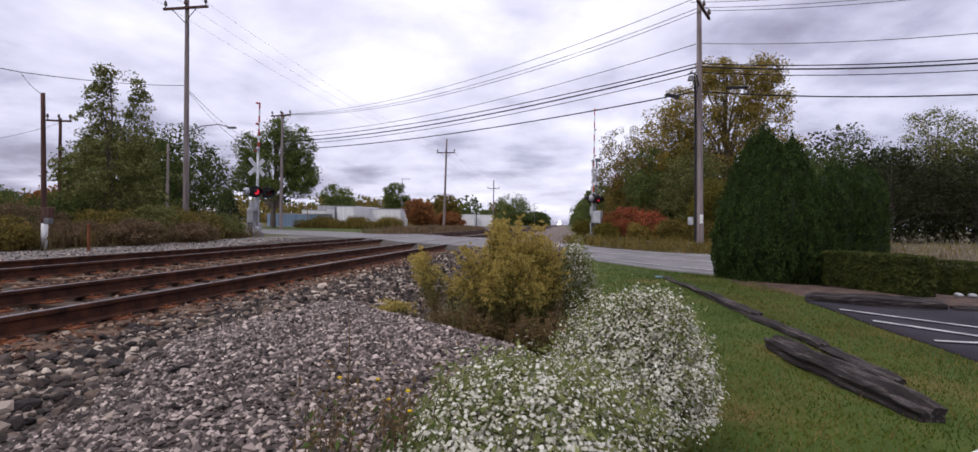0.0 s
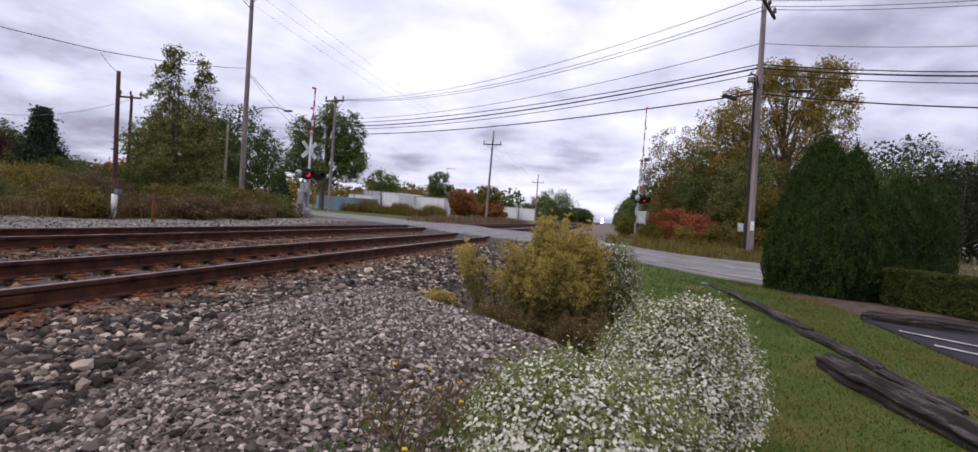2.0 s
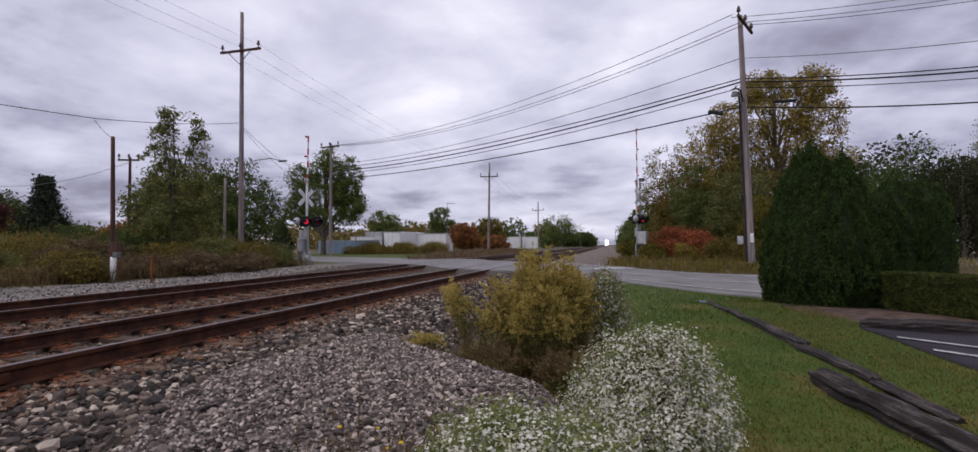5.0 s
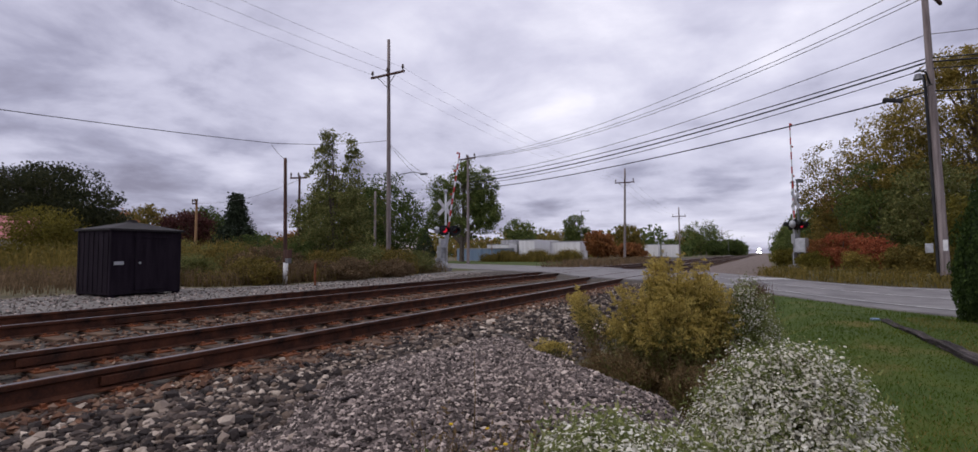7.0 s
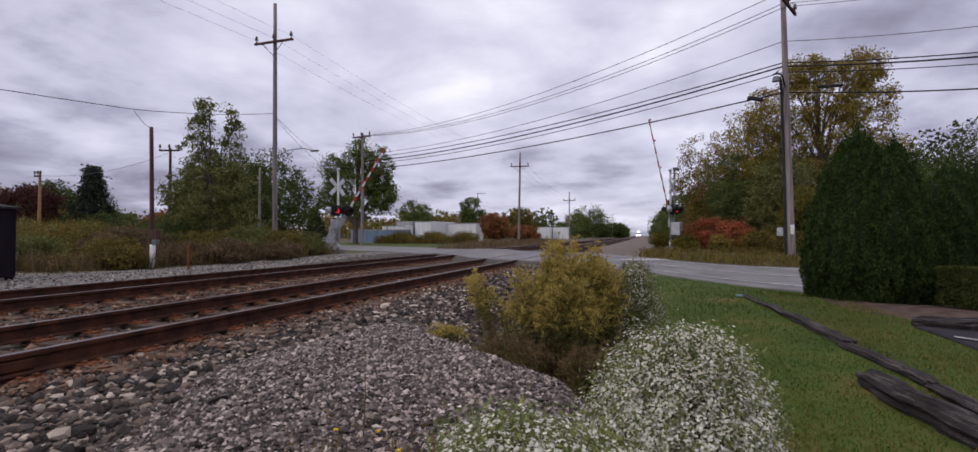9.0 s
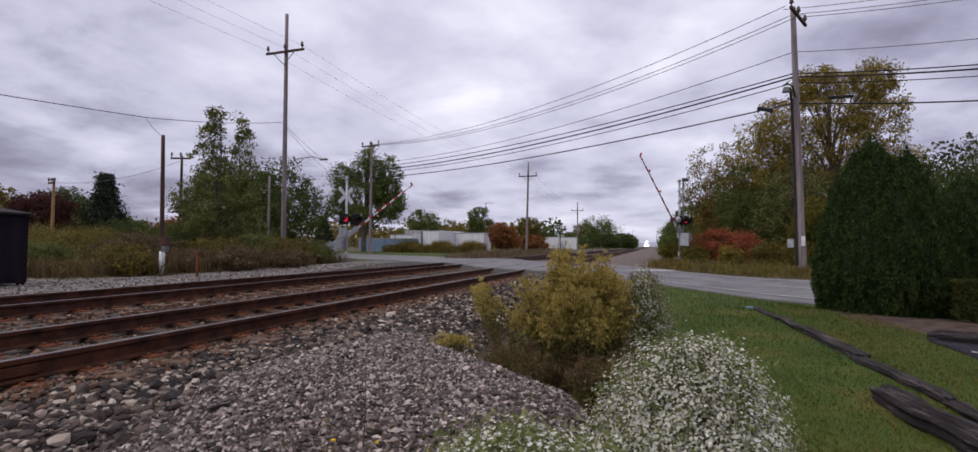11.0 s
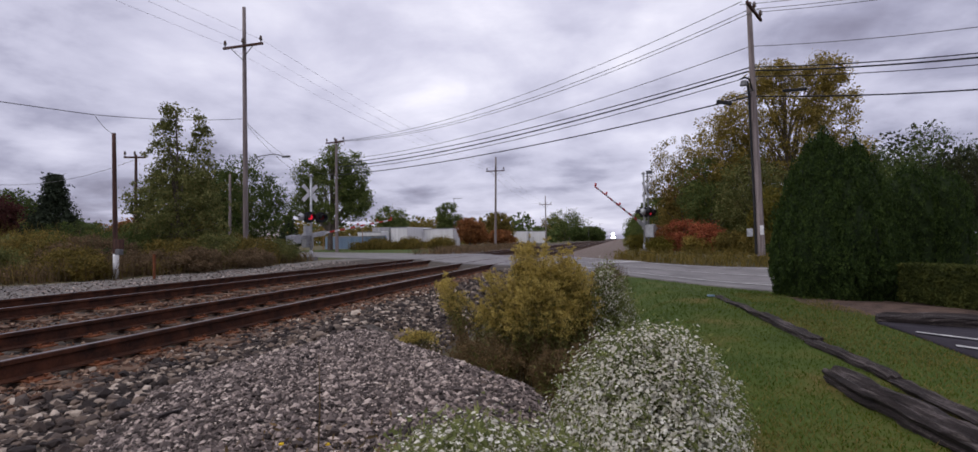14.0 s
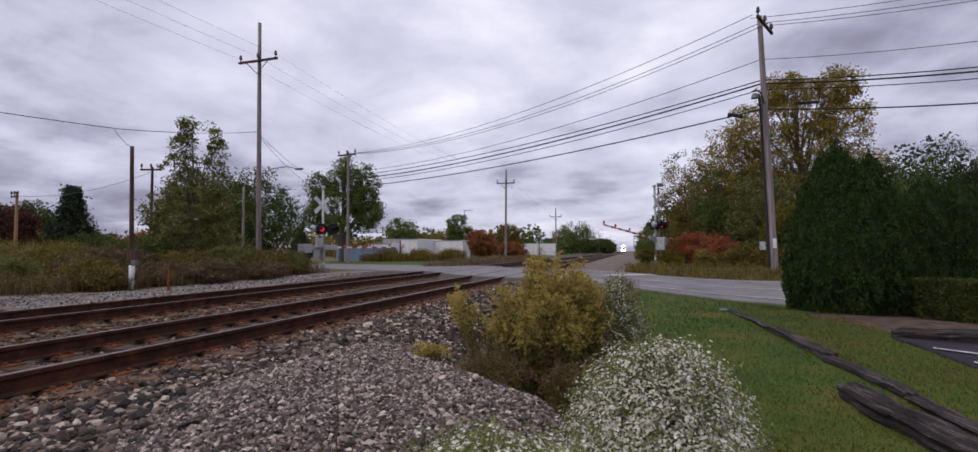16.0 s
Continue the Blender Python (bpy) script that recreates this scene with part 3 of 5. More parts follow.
# crossing panels flush with the rails
surface = base("crossing_surface", 0, 0, 0, label="grey asphalt panels laid flush between the rails", category="crossing surface")
for x0, x1 in ((-1.36, -0.075), (-5.32, -4.035), (0.075, 0.7), (-2.1, -1.51), (-3.885, -3.3), (-6.1, -5.47)):
    xm = (x0 + x1) / 2
    for j in range(4):
        part("crossing_panel", box(x1 - x0, 2.42, 0.12, (xm, float(road_near(xm)) + 1.45 + j * 2.46, -0.068), 0.012), M["asphalt"], surface)


# ---- ballast ----
def stones(name, P, size, rng, mat, label, simple=False):
    """Angular stones: jittered twenty-faced lumps, flattened, at the places P."""
    bm = bmesh.new()
    if simple:
        vs = [bm.verts.new(c) for c in ((1, 0, 0), (0, 1, 0), (-1, 0, 0), (0, -1, 0), (0.15, 0, 1), (-0.1, 0.1, -1))]
        for i in range(4):
            bm.faces.new((vs[i], vs[(i + 1) % 4], vs[4]))
            bm.faces.new((vs[(i + 1) % 4], vs[i], vs[5]))
        bm.verts.index_update()
    else:
        bmesh.ops.create_icosphere(bm, subdivisions=1, radius=1.0)
    v0 = np.array([v.co for v in bm.verts])
    f0 = np.array([[v.index for v in f.verts] for f in bm.faces])
    bm.free()
    n = len(P)
    v = v0[None] * (1 + rng.uniform(-0.32, 0.32, (n, len(v0), 1))) * rng.uniform([0.75, 0.65, 0.45], [1.3, 1.0, 0.85], (n, 1, 3))
    a = rng.uniform(0, 2 * np.pi, n)
    tilt = rng.normal(size=n) * 0.35
    ca, sa, ct, st = np.cos(a)[:, None], np.sin(a)[:, None], np.cos(tilt)[:, None], np.sin(tilt)[:, None]
    y, z = v[..., 1] * ct - v[..., 2] * st, v[..., 1] * st + v[..., 2] * ct
    x, y = v[..., 0] * ca - y * sa, v[..., 0] * sa + y * ca
    s = np.asarray(size) * np.exp(rng.normal(size=n) * 0.28)
    V = np.stack([x, y, z], -1) * s[:, None, None] + (P + np.column_stack([0 * s, 0 * s, s * rng.uniform(-0.45, 0.5, n)]))[:, None]
    F = (np.arange(n)[:, None, None] * len(v0) + f0[None]).reshape(-1, 3)
    return tagged(new(name, mesh_from(name, V.reshape(-1, 3), F, mat)), label, "gravel", kind="stuff")


def scatter(n, x0, x1, y0, y1, rng):
    return rng.uniform([x0, y0], [x1, y1], (n, 2))


rng = np.random.default_rng(11)


def heap(P):
    """True on the heap of finer gravel beside the track."""
    d = (P[:, 0] - 2.75) * 0.68 + (P[:, 1] - 5.5) * 0.73
    return (d < 0.5) & (P[:, 0] > heap_edge(P[:, 1]) + rng.normal(size=len(P)) * 0.12) & (P[:, 0] < 4.7)


P = scatter(34000, 0.16, 4.2, 0.2, 9.5, rng)
coarse = P[~heap(P)]
coarse = coarse[(coarse[:, 0] < 3.1 - 0.08 * coarse[:, 1])][:15500]
z = ground_z(coarse[:, 0], coarse[:, 1]) + 0.004
stones("track_ballast", np.column_stack([coarse, z]), 0.030, rng, M["stone"], "coarse grey and tan crushed stone ballast beside the rail")
P = scatter(200000, 1.2, 4.7, 0.4, 6.6, rng)
P = P[heap(P)][:62000]
stones("gravel_heap", np.column_stack([P, ground_z(P[:, 0], P[:, 1]) + 0.003]), 0.0142, rng, M["finestone"], "low heap of finer grey crushed gravel", True)
P = scatter(170, 1.5, 4.2, 1.2, 5.8, rng)
P = P[heap(P)]
stones("scattered_stones", np.column_stack([P, ground_z(P[:, 0], P[:, 1]) + 0.010]), 0.021, rng, M["stone"], "larger pale stones lying on the gravel heap")
P = scatter(15000, -6.6, 0.12, -1.5, 15, rng)
P = P[np.min(np.abs(P[:, :1] - np.array(RAILS)[None]), axis=1) > 0.10]
stones("ballast_between_rails", np.column_stack([P, ground_z(P[:, 0], P[:, 1]) + 0.012]), 0.029, rng, M["ruststone"], "rust-stained ballast stones between the rails", True)
P = np.column_stack([0.14 + np.abs(rng.normal(size=3200)) * 0.24, rng.uniform(-0.5, 17, 3200)])
stones("rusty_shoulder_ballast", np.column_stack([P, ground_z(P[:, 0], P[:, 1]) + 0.028]), 0.027, rng, M["ruststone"], "rust-stained ballast stones heaped along the rail", True)
P = scatter(7500, 0.1, 3.0, 9, 19, rng)
P = P[P[:, 0] < 2.9 - 0.06 * (P[:, 1] - 8.5)]
stones("distant_ballast", np.column_stack([P, ground_z(P[:, 0], P[:, 1]) + 0.006]), 0.035, rng, M["stone"], "pale grey ballast along the track shoulder", True)
P = scatter(9500, -14.4, -6.5, 1, 24, rng)
P = P[(P[:, 0] > -12.5 + 0.35 * (P[:, 1] - 14)) | (P[:, 1] < 12.5)]
stones("yard_gravel", np.column_stack([P, ground_z(P[:, 0], P[:, 1]) + 0.004]), 0.029, rng, M["finestone"], "grey gravel strip beyond the tracks", True)


# ---- poles and wires ----
def pole_mesh(h, r0, r1, lean=(0, 0), n=12):
    k = np.linspace(0, 1, 9)
    path = np.stack([lean[0] * k, lean[1] * k, h * k], 1)
    V, F = tubes([path], [np.linspace(r0, r1, 9)], n)
    bm = bmesh.new()
    vs = [bm.verts.new(v) for v in V]
    for f in F:
        bm.faces.new([vs[i] for i in f])
    bm.faces.new(vs[-n:])
    bmesh.ops.recalc_face_normals(bm, faces=bm.faces)
    return bm


def insulator(bm, at, s=1.0):
    cyl(0.02 * s, 0.02 * s, 0.1 * s, at, bm=bm, sides=6)
    cyl(0.06 * s, 0.045 * s, 0.06 * s, (at[0], at[1], at[2] + 0.1 * s), bm=bm, sides=8)
    cyl(0.05 * s, 0.03 * s, 0.08 * s, (at[0], at[1], at[2] + 0.16 * s), bm=bm, sides=8)
    return bm


def utility_pole(x, y, z, h, r, arm_z, arm_len, arm_rz, label, mat="pole", lean=(0, 0), braces=True, arm_at=0.0, pins=(-0.45, 0.0, 0.45), s=1.0):
    ob = base("utility_pole", x, y, z, label=label, category="utility pole", group="poles along the line")
    part("pole", pole_mesh(h, r, r * 0.62, lean), M[mat], ob, smooth=True)
    R = pose(0, 0, 0, 0, 0, arm_rz)
    ax = lean[0] * arm_z / h
    if arm_len:
        bm = box(arm_len, 0.1 * s, 0.12 * s, bevel=0.012)
        bmesh.ops.translate(bm, vec=(arm_at, -r - 0.03, 0), verts=bm.verts)
        bmesh.ops.transform(bm, matrix=Matrix.Translation((ax, 0, arm_z)) @ R, verts=bm.verts)
        arm = part("crossarm", bm, M["poledark"], ob, "dark wooden crossarm")
        for p in pins:
            bm = insulator(bmesh.new(), (0, 0, 0), 1.5 * s)
            bmesh.ops.transform(bm, matrix=Matrix.Translation((ax, 0, arm_z + 0.06 * s)) @ R @ Matrix.Translation((p * arm_len + arm_at, -r - 0.03, 0)), verts=bm.verts)
            part("insulator", bm, M["porcelain"], arm)
        if braces:
            for sgn in (-1, 1):
                a = R @ Vector((sgn * arm_len * 0.3, -r - 0.05, 0))
                b = R @ Vector((0, -r - 0.02, -arm_len * 0.28))
                V, F = tubes([[(ax + a.x, a.y, arm_z + a.z), (ax + b.x, b.y, arm_z + b.z)]], [[0.022 * s, 0.022 * s]], 5)
                part_mesh("brace", mesh_from("brace", V, F, M["greywire"]), ob)
    return ob


def wire(p, q, sag, r=0.012, mat="wire", label="black overhead cable between poles"):
    k = np.linspace(0, 1, 25)
    P = np.outer(1 - k, p) + np.outer(k, q)
    P[:, 2] -= 4 * sag * k * (1 - k)
    V, F = tubes([P], [np.full(25, r)], 5)
    return tagged(new("overhead_wire", mesh_from("overhead_wire", V, F, M[mat], True)), label, "overhead wire", "wires overhead")


# tall pole beyond the tracks, with a street lamp on it
p1 = utility_pole(-14.75, 25, 0.0, 13.65, 0.145, 11.47, 2.56, -2, "tall weathered grey wooden pole with dark crossarm and insulators", lean=(-0.1, 0), arm_at=0.05)
V, F = tubes([[(0.0, 0, 5.2), (0.9, -0.1, 5.5), (1.9, -0.2, 5.55), (2.5, -0.3, 5.4)]], [[0.024] * 4], 8)
part_mesh("lamp_arm", mesh_from("lamp_arm", V, F, M["greywire"], True), p1)
part("lamp_head", box(0.45, 0.16, 0.1, (2.68, -0.3, 5.36), 0.035), M["greywire"], p1, "grey cobra-head lamp")
utility_pole(-19.85, 43, 0.0, 10.15, 0.15, 9.8, 2.0, -8, "brown wooden utility pole with short crossarm", "pole", braces=False)
utility_pole(-10.1, 63, 0.0, 11.0, 0.16, 9.3, 2.3, 0, "slim grey utility pole with crossarm by the crossing", lean=(0.2, 0))
utility_pole(-10.4, 110, 0.0, 10.0, 0.16, 8.2, 2.6, 0, "distant slim utility pole with crossarm")
utility_pole(-10.6, 165, 0.0, 10.0, 0.16, 8.2, 2.6, 0, "distant slim utility pole with crossarm")
utility_pole(-10.8, 230, 0.0, 10.5, 0.17, 8.6, 2.6, 0, "distant slim utility pole with crossarm")
utility_pole(-40.5, 30, -0.3, 6.2, 0.14, 5.8, 0.7, 0, "orange-brown wooden pole standing in weeds", "poleorange", braces=False)
utility_pole(-27.6, 30, -0.2, 7.3, 0.13, 7.1, 1.4, 20, "wooden pole with crossarm and transformer behind trees", "poledark", braces=False)
utility_pole(-18.3, 28, -0.1, 5.2, 0.1, 0, 0, 0, "thin grey wooden pole beside dark trees", braces=False)

# the big pole across the road
PR = Vector((10.42, 25.4, 0.05))
pR = utility_pole(PR.x, PR.y, PR.z, 10.9, 0.165, 10.45, 2.4, 64, "tall weathered grey utility pole with crossarm, conduit and street lamp", lean=(-0.22, 0.0), braces=False)
V, F = tubes([[(-0.21, -0.05, 0.1), (-0.25, -0.05, 3.0), (-0.33, -0.05, 7.0), (-0.38, -0.05, 7.5)]], [[0.05] * 4], 8)
part_mesh("conduit", mesh_from("conduit", V, F, M["black"], True), pR, "black cable conduit")
V, F = tubes([[(-0.2, -0.1, 7.1), (-0.35, -0.3, 7.5), (-0.6, -0.5, 7.55), (-0.75, -0.6, 7.45)]], [[0.035] * 4], 8)
part_mesh("lamp_arm", mesh_from("lamp_arm", V, F, M["black"], True), pR)
bm = cyl(0.16, 0.1, 0.2, (-0.62, -0.5, 7.2), sides=12)
part("lamp_head", bm, M["greywire"], pR, "grey round street lamp head")
V, F = tubes([[(-0.15, -0.2, 7.05), (-0.9, -0.3, 6.8), (-1.7, -0.4, 6.52)]], [[0.02, 0.02, 0.02]], 6)
part_mesh("bracket", mesh_from("bracket", V, F, M["black"], True), pR)
bm = box(0.62, 0.16, 0.15, (0, 0, 0), 0.04, turn=pose(0, 0, 0, 0, 14, 0))
bmesh.ops.translate(bm, vec=(-1.38, -0.38, 6.56), verts=bm.verts)
part("splice_case", bm, M["black"], pR, "black splice case on the cable")
part("splice_case", box(0.9, 0.12, 0.12, (1.3, -0.5, 6.85), 0.03), M["black"], pR, "black splice case on the cable")
part("meter_box", box(0.22, 0.12, 0.35, (-0.45, -0.1, 1.0), 0.02), M["silver"], pR, "grey metal box")
part("number_plate", box(0.14, 0.01, 0.4, (0.0, -0.172, 1.1)), M["white"], pR, "small pale tag")

E2 = (-19.85, 43)
for k, (z0, z1, s, r, m) in enumerate(((10.9, 9.95, 1.2, 0.011, "greywire"), (10.65, 9.95, 1.25, 0.011, "greywire"), (10.5, 9.9, 1.3, 0.011, "greywire"), (9.05, 8.25, 0.85, 0.012, "greywire"),
                                       (8.15, 7.9, 0.6, 0.018, "wire"), (8.0, 7.6, 0.65, 0.026, "wire"), (7.75, 7.35, 0.65, 0.014, "wire"), (6.9, 6.9, 0.5, 0.022, "wire"))):
    dx = (-0.35, 0, 0.35)[k] if k < 3 else 0
    wire((PR.x - 0.22 + dx, PR.y - abs(dx), z0), (E2[0] + dx, E2[1], z1), s, r * 1.45, m)
    wire((PR.x - 0.22 + dx, PR.y, z0), (30.0 + dx, 15.8, z0 - 1.15), 0.85, r * 1.3, m)
wire((-14.95, 25, 7.6), (-13.27, 15.5, 5.5), 0.12, 0.014, "greywire", "grey overhead cable sagging past the short pole")
wire((-13.27, 15.5, 5.5), (-14.3, 5.5, 4.9), 0.05, 0.014, "greywire", "grey overhead cable sagging past the short pole")
wire((-14.3, 5.5, 4.9), (-15.5, -9, 6.6), 0.25, 0.014, "greywire", "grey overhead cable sagging past the short pole")
wire((-13.27, 15.5, 5.45), (-12.45, 15.5, 4.75), 0.08, 0.01, "greywire", "thin drop cable to the short dark pole")
wire((-14.9, 25, 7.55), (-19.85, 43, 7.0), 0.9, 0.012, "greywire", "thin grey cable between poles")
wire((-14.9, 25, 7.5), (-11.4, 25.4, 4.3), 0.3, 0.01, "greywire", "thin drop cable to the crossing signal")
for dx in (-1.17, 0.05, 1.22):
    wire((-14.95 + dx, 25, 11.75), (-17.5 + dx, -14, 12.3), 0.5, 0.0055, "greywire", "thin grey power line overhead")
    wire((-14.95 + dx, 25, 11.75), (-10.0 + dx * 0.8, 63, 9.45), 0.7, 0.0055, "greywire", "thin grey power line overhead")
    wire((-10.0 + dx * 0.8, 63, 9.45), (-10.4 + dx, 110, 8.35), 0.9, 0.008, "greywire", "thin grey power line overhead")
wire((-27.6, 30, 6.8), (-41, 30, 5.6), 0.6, 0.014, "greywire", "thin grey cable behind the trees")

# short dark pole with white foot
sp = base("short_pole", -12.33, 15.5, -0.3, label="short dark brown wooden pole with white lower end", category="pole")
part("pole", pole_mesh(5.1, 0.085, 0.062, (-0.12, 0)), M["poledark"], sp, smooth=True)
part("white_sleeve", cyl(0.093, 0.091, 0.85, (0, 0, 0.03), sides=12), M["white"], sp, "white painted sleeve", smooth=True)
part("meter_box", box(0.28, 0.2, 0.34, (0.25, -0.12, 1.22), 0.02), M["poledark"], sp, "brown metal box")
part("meter_box", box(0.2, 0.16, 0.2, (0.3, -0.14, 0.95), 0.02), M["greywire"], sp, "small grey metal box")
marker = base("marker_post", -10.6, 15.4, -0.28, label="short rusty red marker post in weeds", category="post")
part("post", box(0.07, 0.07, 0.85, (0, 0, 0.425), 0.012), M["plate"], marker)


# ---- relay hut ----
def relay_hut(x, y, z, rz, w, d, h):
    ob = base("relay_hut", x, y, z, rz, label="black painted metal equipment hut with low hipped roof", category="hut")
    part("body", box(w, d, h, (0, 0, h / 2 + 0.06), 0.02), M["hutmetal"], ob)
    for sx in (-1, 1):
        for sy in (-1, 1):
            part("foot", box(0.14, 0.14, 0.2, (sx * (w / 2 - 0.1), sy * (d / 2 - 0.1), 0.0), 0.01), M["hutmetal"], ob)
    bm = bmesh.new()
    o = 0.07
    pts = [(-w / 2 - o, -d / 2 - o, 0), (w / 2 + o, -d / 2 - o, 0), (w / 2 + o, d / 2 + o, 0), (-w / 2 - o, d / 2 + o, 0)]
    lo = [bm.verts.new((a, b, h + 0.05)) for a, b, c in pts]
    md = [bm.verts.new((a, b, h + 0.10)) for a, b, c in pts]
    hi = [bm.verts.new((a * 0.12, b * 0.12, h + 0.34)) for a, b, c in pts]
    for r0, r1 in ((lo, md), (md, hi)):
        for i in range(4):
            bm.faces.new((r0[i], r0[(i + 1) % 4], r1[(i + 1) % 4], r1[i]))
    bm.faces.new(hi)
    bm.faces.new(lo[::-1])
    roof = part("roof", bm, M["hutroof"], ob, "dull grey-black hipped metal roof")
    part("vent", cyl(0.17, 0.14, 0.09, (0, 0, h + 0.32), sides=12), M["hutroof"], roof)
    n = 7
    for i in range(n):
        part("side_rib", box(0.02, 0.03, h - 0.12, (-w / 2 - 0.008, -d / 2 + d * (i + 0.5) / n, h / 2 + 0.06), 0.004), M["hutmetal"], ob)
    door = part("door", box(0.95, 0.035, h - 0.3, (0.1, -d / 2 - 0.012, h / 2 + 0.02), 0.008), M["hutmetal"], ob)
    part("handle", box(0.05, 0.05, 0.06, (-0.25, -d / 2 - 0.05, h * 0.52), 0.01), M["silver"], door, "bright metal handle")
    part("header_strip", box(1.0, 0.05, 0.05, (0.1, -d / 2 - 0.02, h - 0.14), 0.01), M["hutmetal"], ob)
    part("sign_plate", box(0.26, 0.012, 0.1, (-w / 2 + 0.22, -d / 2 - 0.012, h * 0.52), 0.003), M["silver"], ob, "small grey metal label plate")
    return ob


relay_hut(-12.6, 9.85, -0.30, 92, 2.07, 1.7, 1.86)


# ---- crossing signals with gates ----
def crossing_signal(x, y, z, rz, arm_len, piv, label, face):
    """Mast with crossbuck, paired flashers, gate machine and arm; the arm lowers along the thing's +x. face: degrees to which the flashers look."""
    ob = base("crossing_signal", x, y, z, rz, label=label, category="crossing signal", group="level crossing signals")
    R = pose(0, 0, 0, 0, 0, face - rz)
    part("base_plate", box(0.5, 0.5, 0.3, (0, 0, 0.05), 0.03), M["asphalt"], ob, "concrete footing")
    part("mast", cyl(0.065, 0.06, 4.35, (0, 0, 0.15), sides=14), M["silver"], ob, "silver steel mast", smooth=True)
    part("mast_collar", cyl(0.13, 0.08, 0.35, (0, 0, 0.18), sides=14), M["silver"], ob, smooth=True)
    for a in (45, -45):
        bm = box(1.15, 0.02, 0.2, (0, 0, 0), 0.004, turn=pose(0, 0, 0, 0, a, 0))
        bmesh.ops.translate(bm, vec=(0, -0.09 - 0.012 * (a > 0), 3.55), verts=bm.verts)
        bmesh.ops.transform(bm, matrix=R, verts=bm.verts)
        part("crossbuck_blade", bm, M["white"], ob, "white crossbuck blade")
    bm = box(1.5, 0.06, 0.06, (0, -0.05, 2.3), 0.01)
    bmesh.ops.transform(bm, matrix=R, verts=bm.verts)
    part("crossbar", bm, M["black"], ob)
    lamp_no = 0
    for side in (-1, 1):
        for s in ((-0.55, 0.12) if rz < 100 else (-0.12, 0.55)):
            tr = R @ Matrix.Translation((s + 0.0, side * 0.0, 2.27)) @ (pose(0, 0, 0, 90, 0, 0) if side > 0 else pose(0, 0, 0, 90, 0, 180))
            bm = cyl(0.29, 0.29, 0.02, (0, 0, 0.10), sides=20)
            cyl(0.1, 0.16, 0.16, (0, 0, -0.04), bm=bm, sides=16)
            bmesh.ops.transform(bm, matrix=tr, verts=bm.verts)
            lamp = part("flasher", bm, M["black"], ob, "black flasher lamp with round backing disc")
            bm = bmesh.new()
            ang = np.linspace(radians(-20), radians(200), 14)
            vs = [[bm.verts.new((0.165 * math.cos(t), 0.165 * math.sin(t) * 1.0, zz)) for t in ang] for zz in (0.12, 0.42)]
            for i in range(13):
                bm.faces.new((vs[0][i], vs[0][i + 1], vs[1][i + 1], vs[1][i]))
            bmesh.ops.solidify(bm, geom=bm.faces[:], thickness=0.01)
            bmesh.ops.transform(bm, matrix=tr, verts=bm.verts)
            part("hood", bm, M["black"], lamp)
            bm = cyl(0.14, 0.13, 0.03, (0, 0, 0.121), sides=16)
            bmesh.ops.transform(bm, matrix=tr, verts=bm.verts)
            part("lens", bm, M["redlamp"] if s > 0 else M["darklens"], lamp, "red glass lens")
    for a in (0.5, -0.9):
        bm = bmesh.new()
        bmesh.ops.create_icosphere(bm, subdivisions=2, radius=0.2)
        bmesh.ops.scale(bm, vec=(1, 0.75, 1), verts=bm.verts)
        bmesh.ops.transform(bm, matrix=R @ Matrix.Translation((a if rz < 100 else -a, -0.14, 2.28)), verts=bm.verts)
        part("side_lamp_back", bm, M["silver"] if a > 0 else M["black"], ob, "rounded silver back of a lamp" if a > 0 else "")
    bell = part("bell", cyl(0.14, 0.05, 0.12, (0, 0, 4.45), sides=14), M["silver"], ob, smooth=True)
    part("gate_machine", box(0.42, 0.5, 0.72, (0, 0.35, piv - 0.25), 0.03), M["silver"], ob, "silver gate machine housing")
    part("junction_box", box(0.34, 0.22, 0.5, (-0.28, -0.1, 1.55), 0.02), M["silver"], ob, "silver junction box")
    arm = new("gate_arm")
    arm.parent = ob
    arm["label"] = "red and white striped gate arm"
    bm = box(0.9, 0.06, 0.26, (0.45, 0.05, 0), 0.02)
    part("arm_root", bm, M["silver"], arm, "silver arm root")
    n = 14
    for i in range(n):
        a0, a1 = 0.8 + (arm_len - 0.8) * i / n, 0.8 + (arm_len - 0.8) * (i + 1) / n
        hh = 0.11 - 0.045 * i / n
        part("arm_stripe", box(a1 - a0 - 0.002, 0.04, hh, ((a0 + a1) / 2, 0.05, 0), 0.005), M["red"] if i % 2 else M["white"], arm, "red stripe" if i % 2 else "white stripe")
    for k in (0.55, 0.8, 0.99):
        part("arm_lamp", cyl(0.05, 0.05, 0.12, (arm_len * k, 0.05, 0.06), sides=10), M["red"], arm, "small red lamp on the arm")
    for s in (-0.28, 0.28):
        part("counterweight_bar", box(1.15, 0.035, 0.16, (-0.45, 0.3 + s, -0.02), 0.01), M["silver"], arm)
        part("counterweight", box(0.5, 0.06, 0.46, (-0.85, 0.3 + s, -0.05), 0.02), M["silver"], arm, "silver counterweight plate")
    return ob, arm


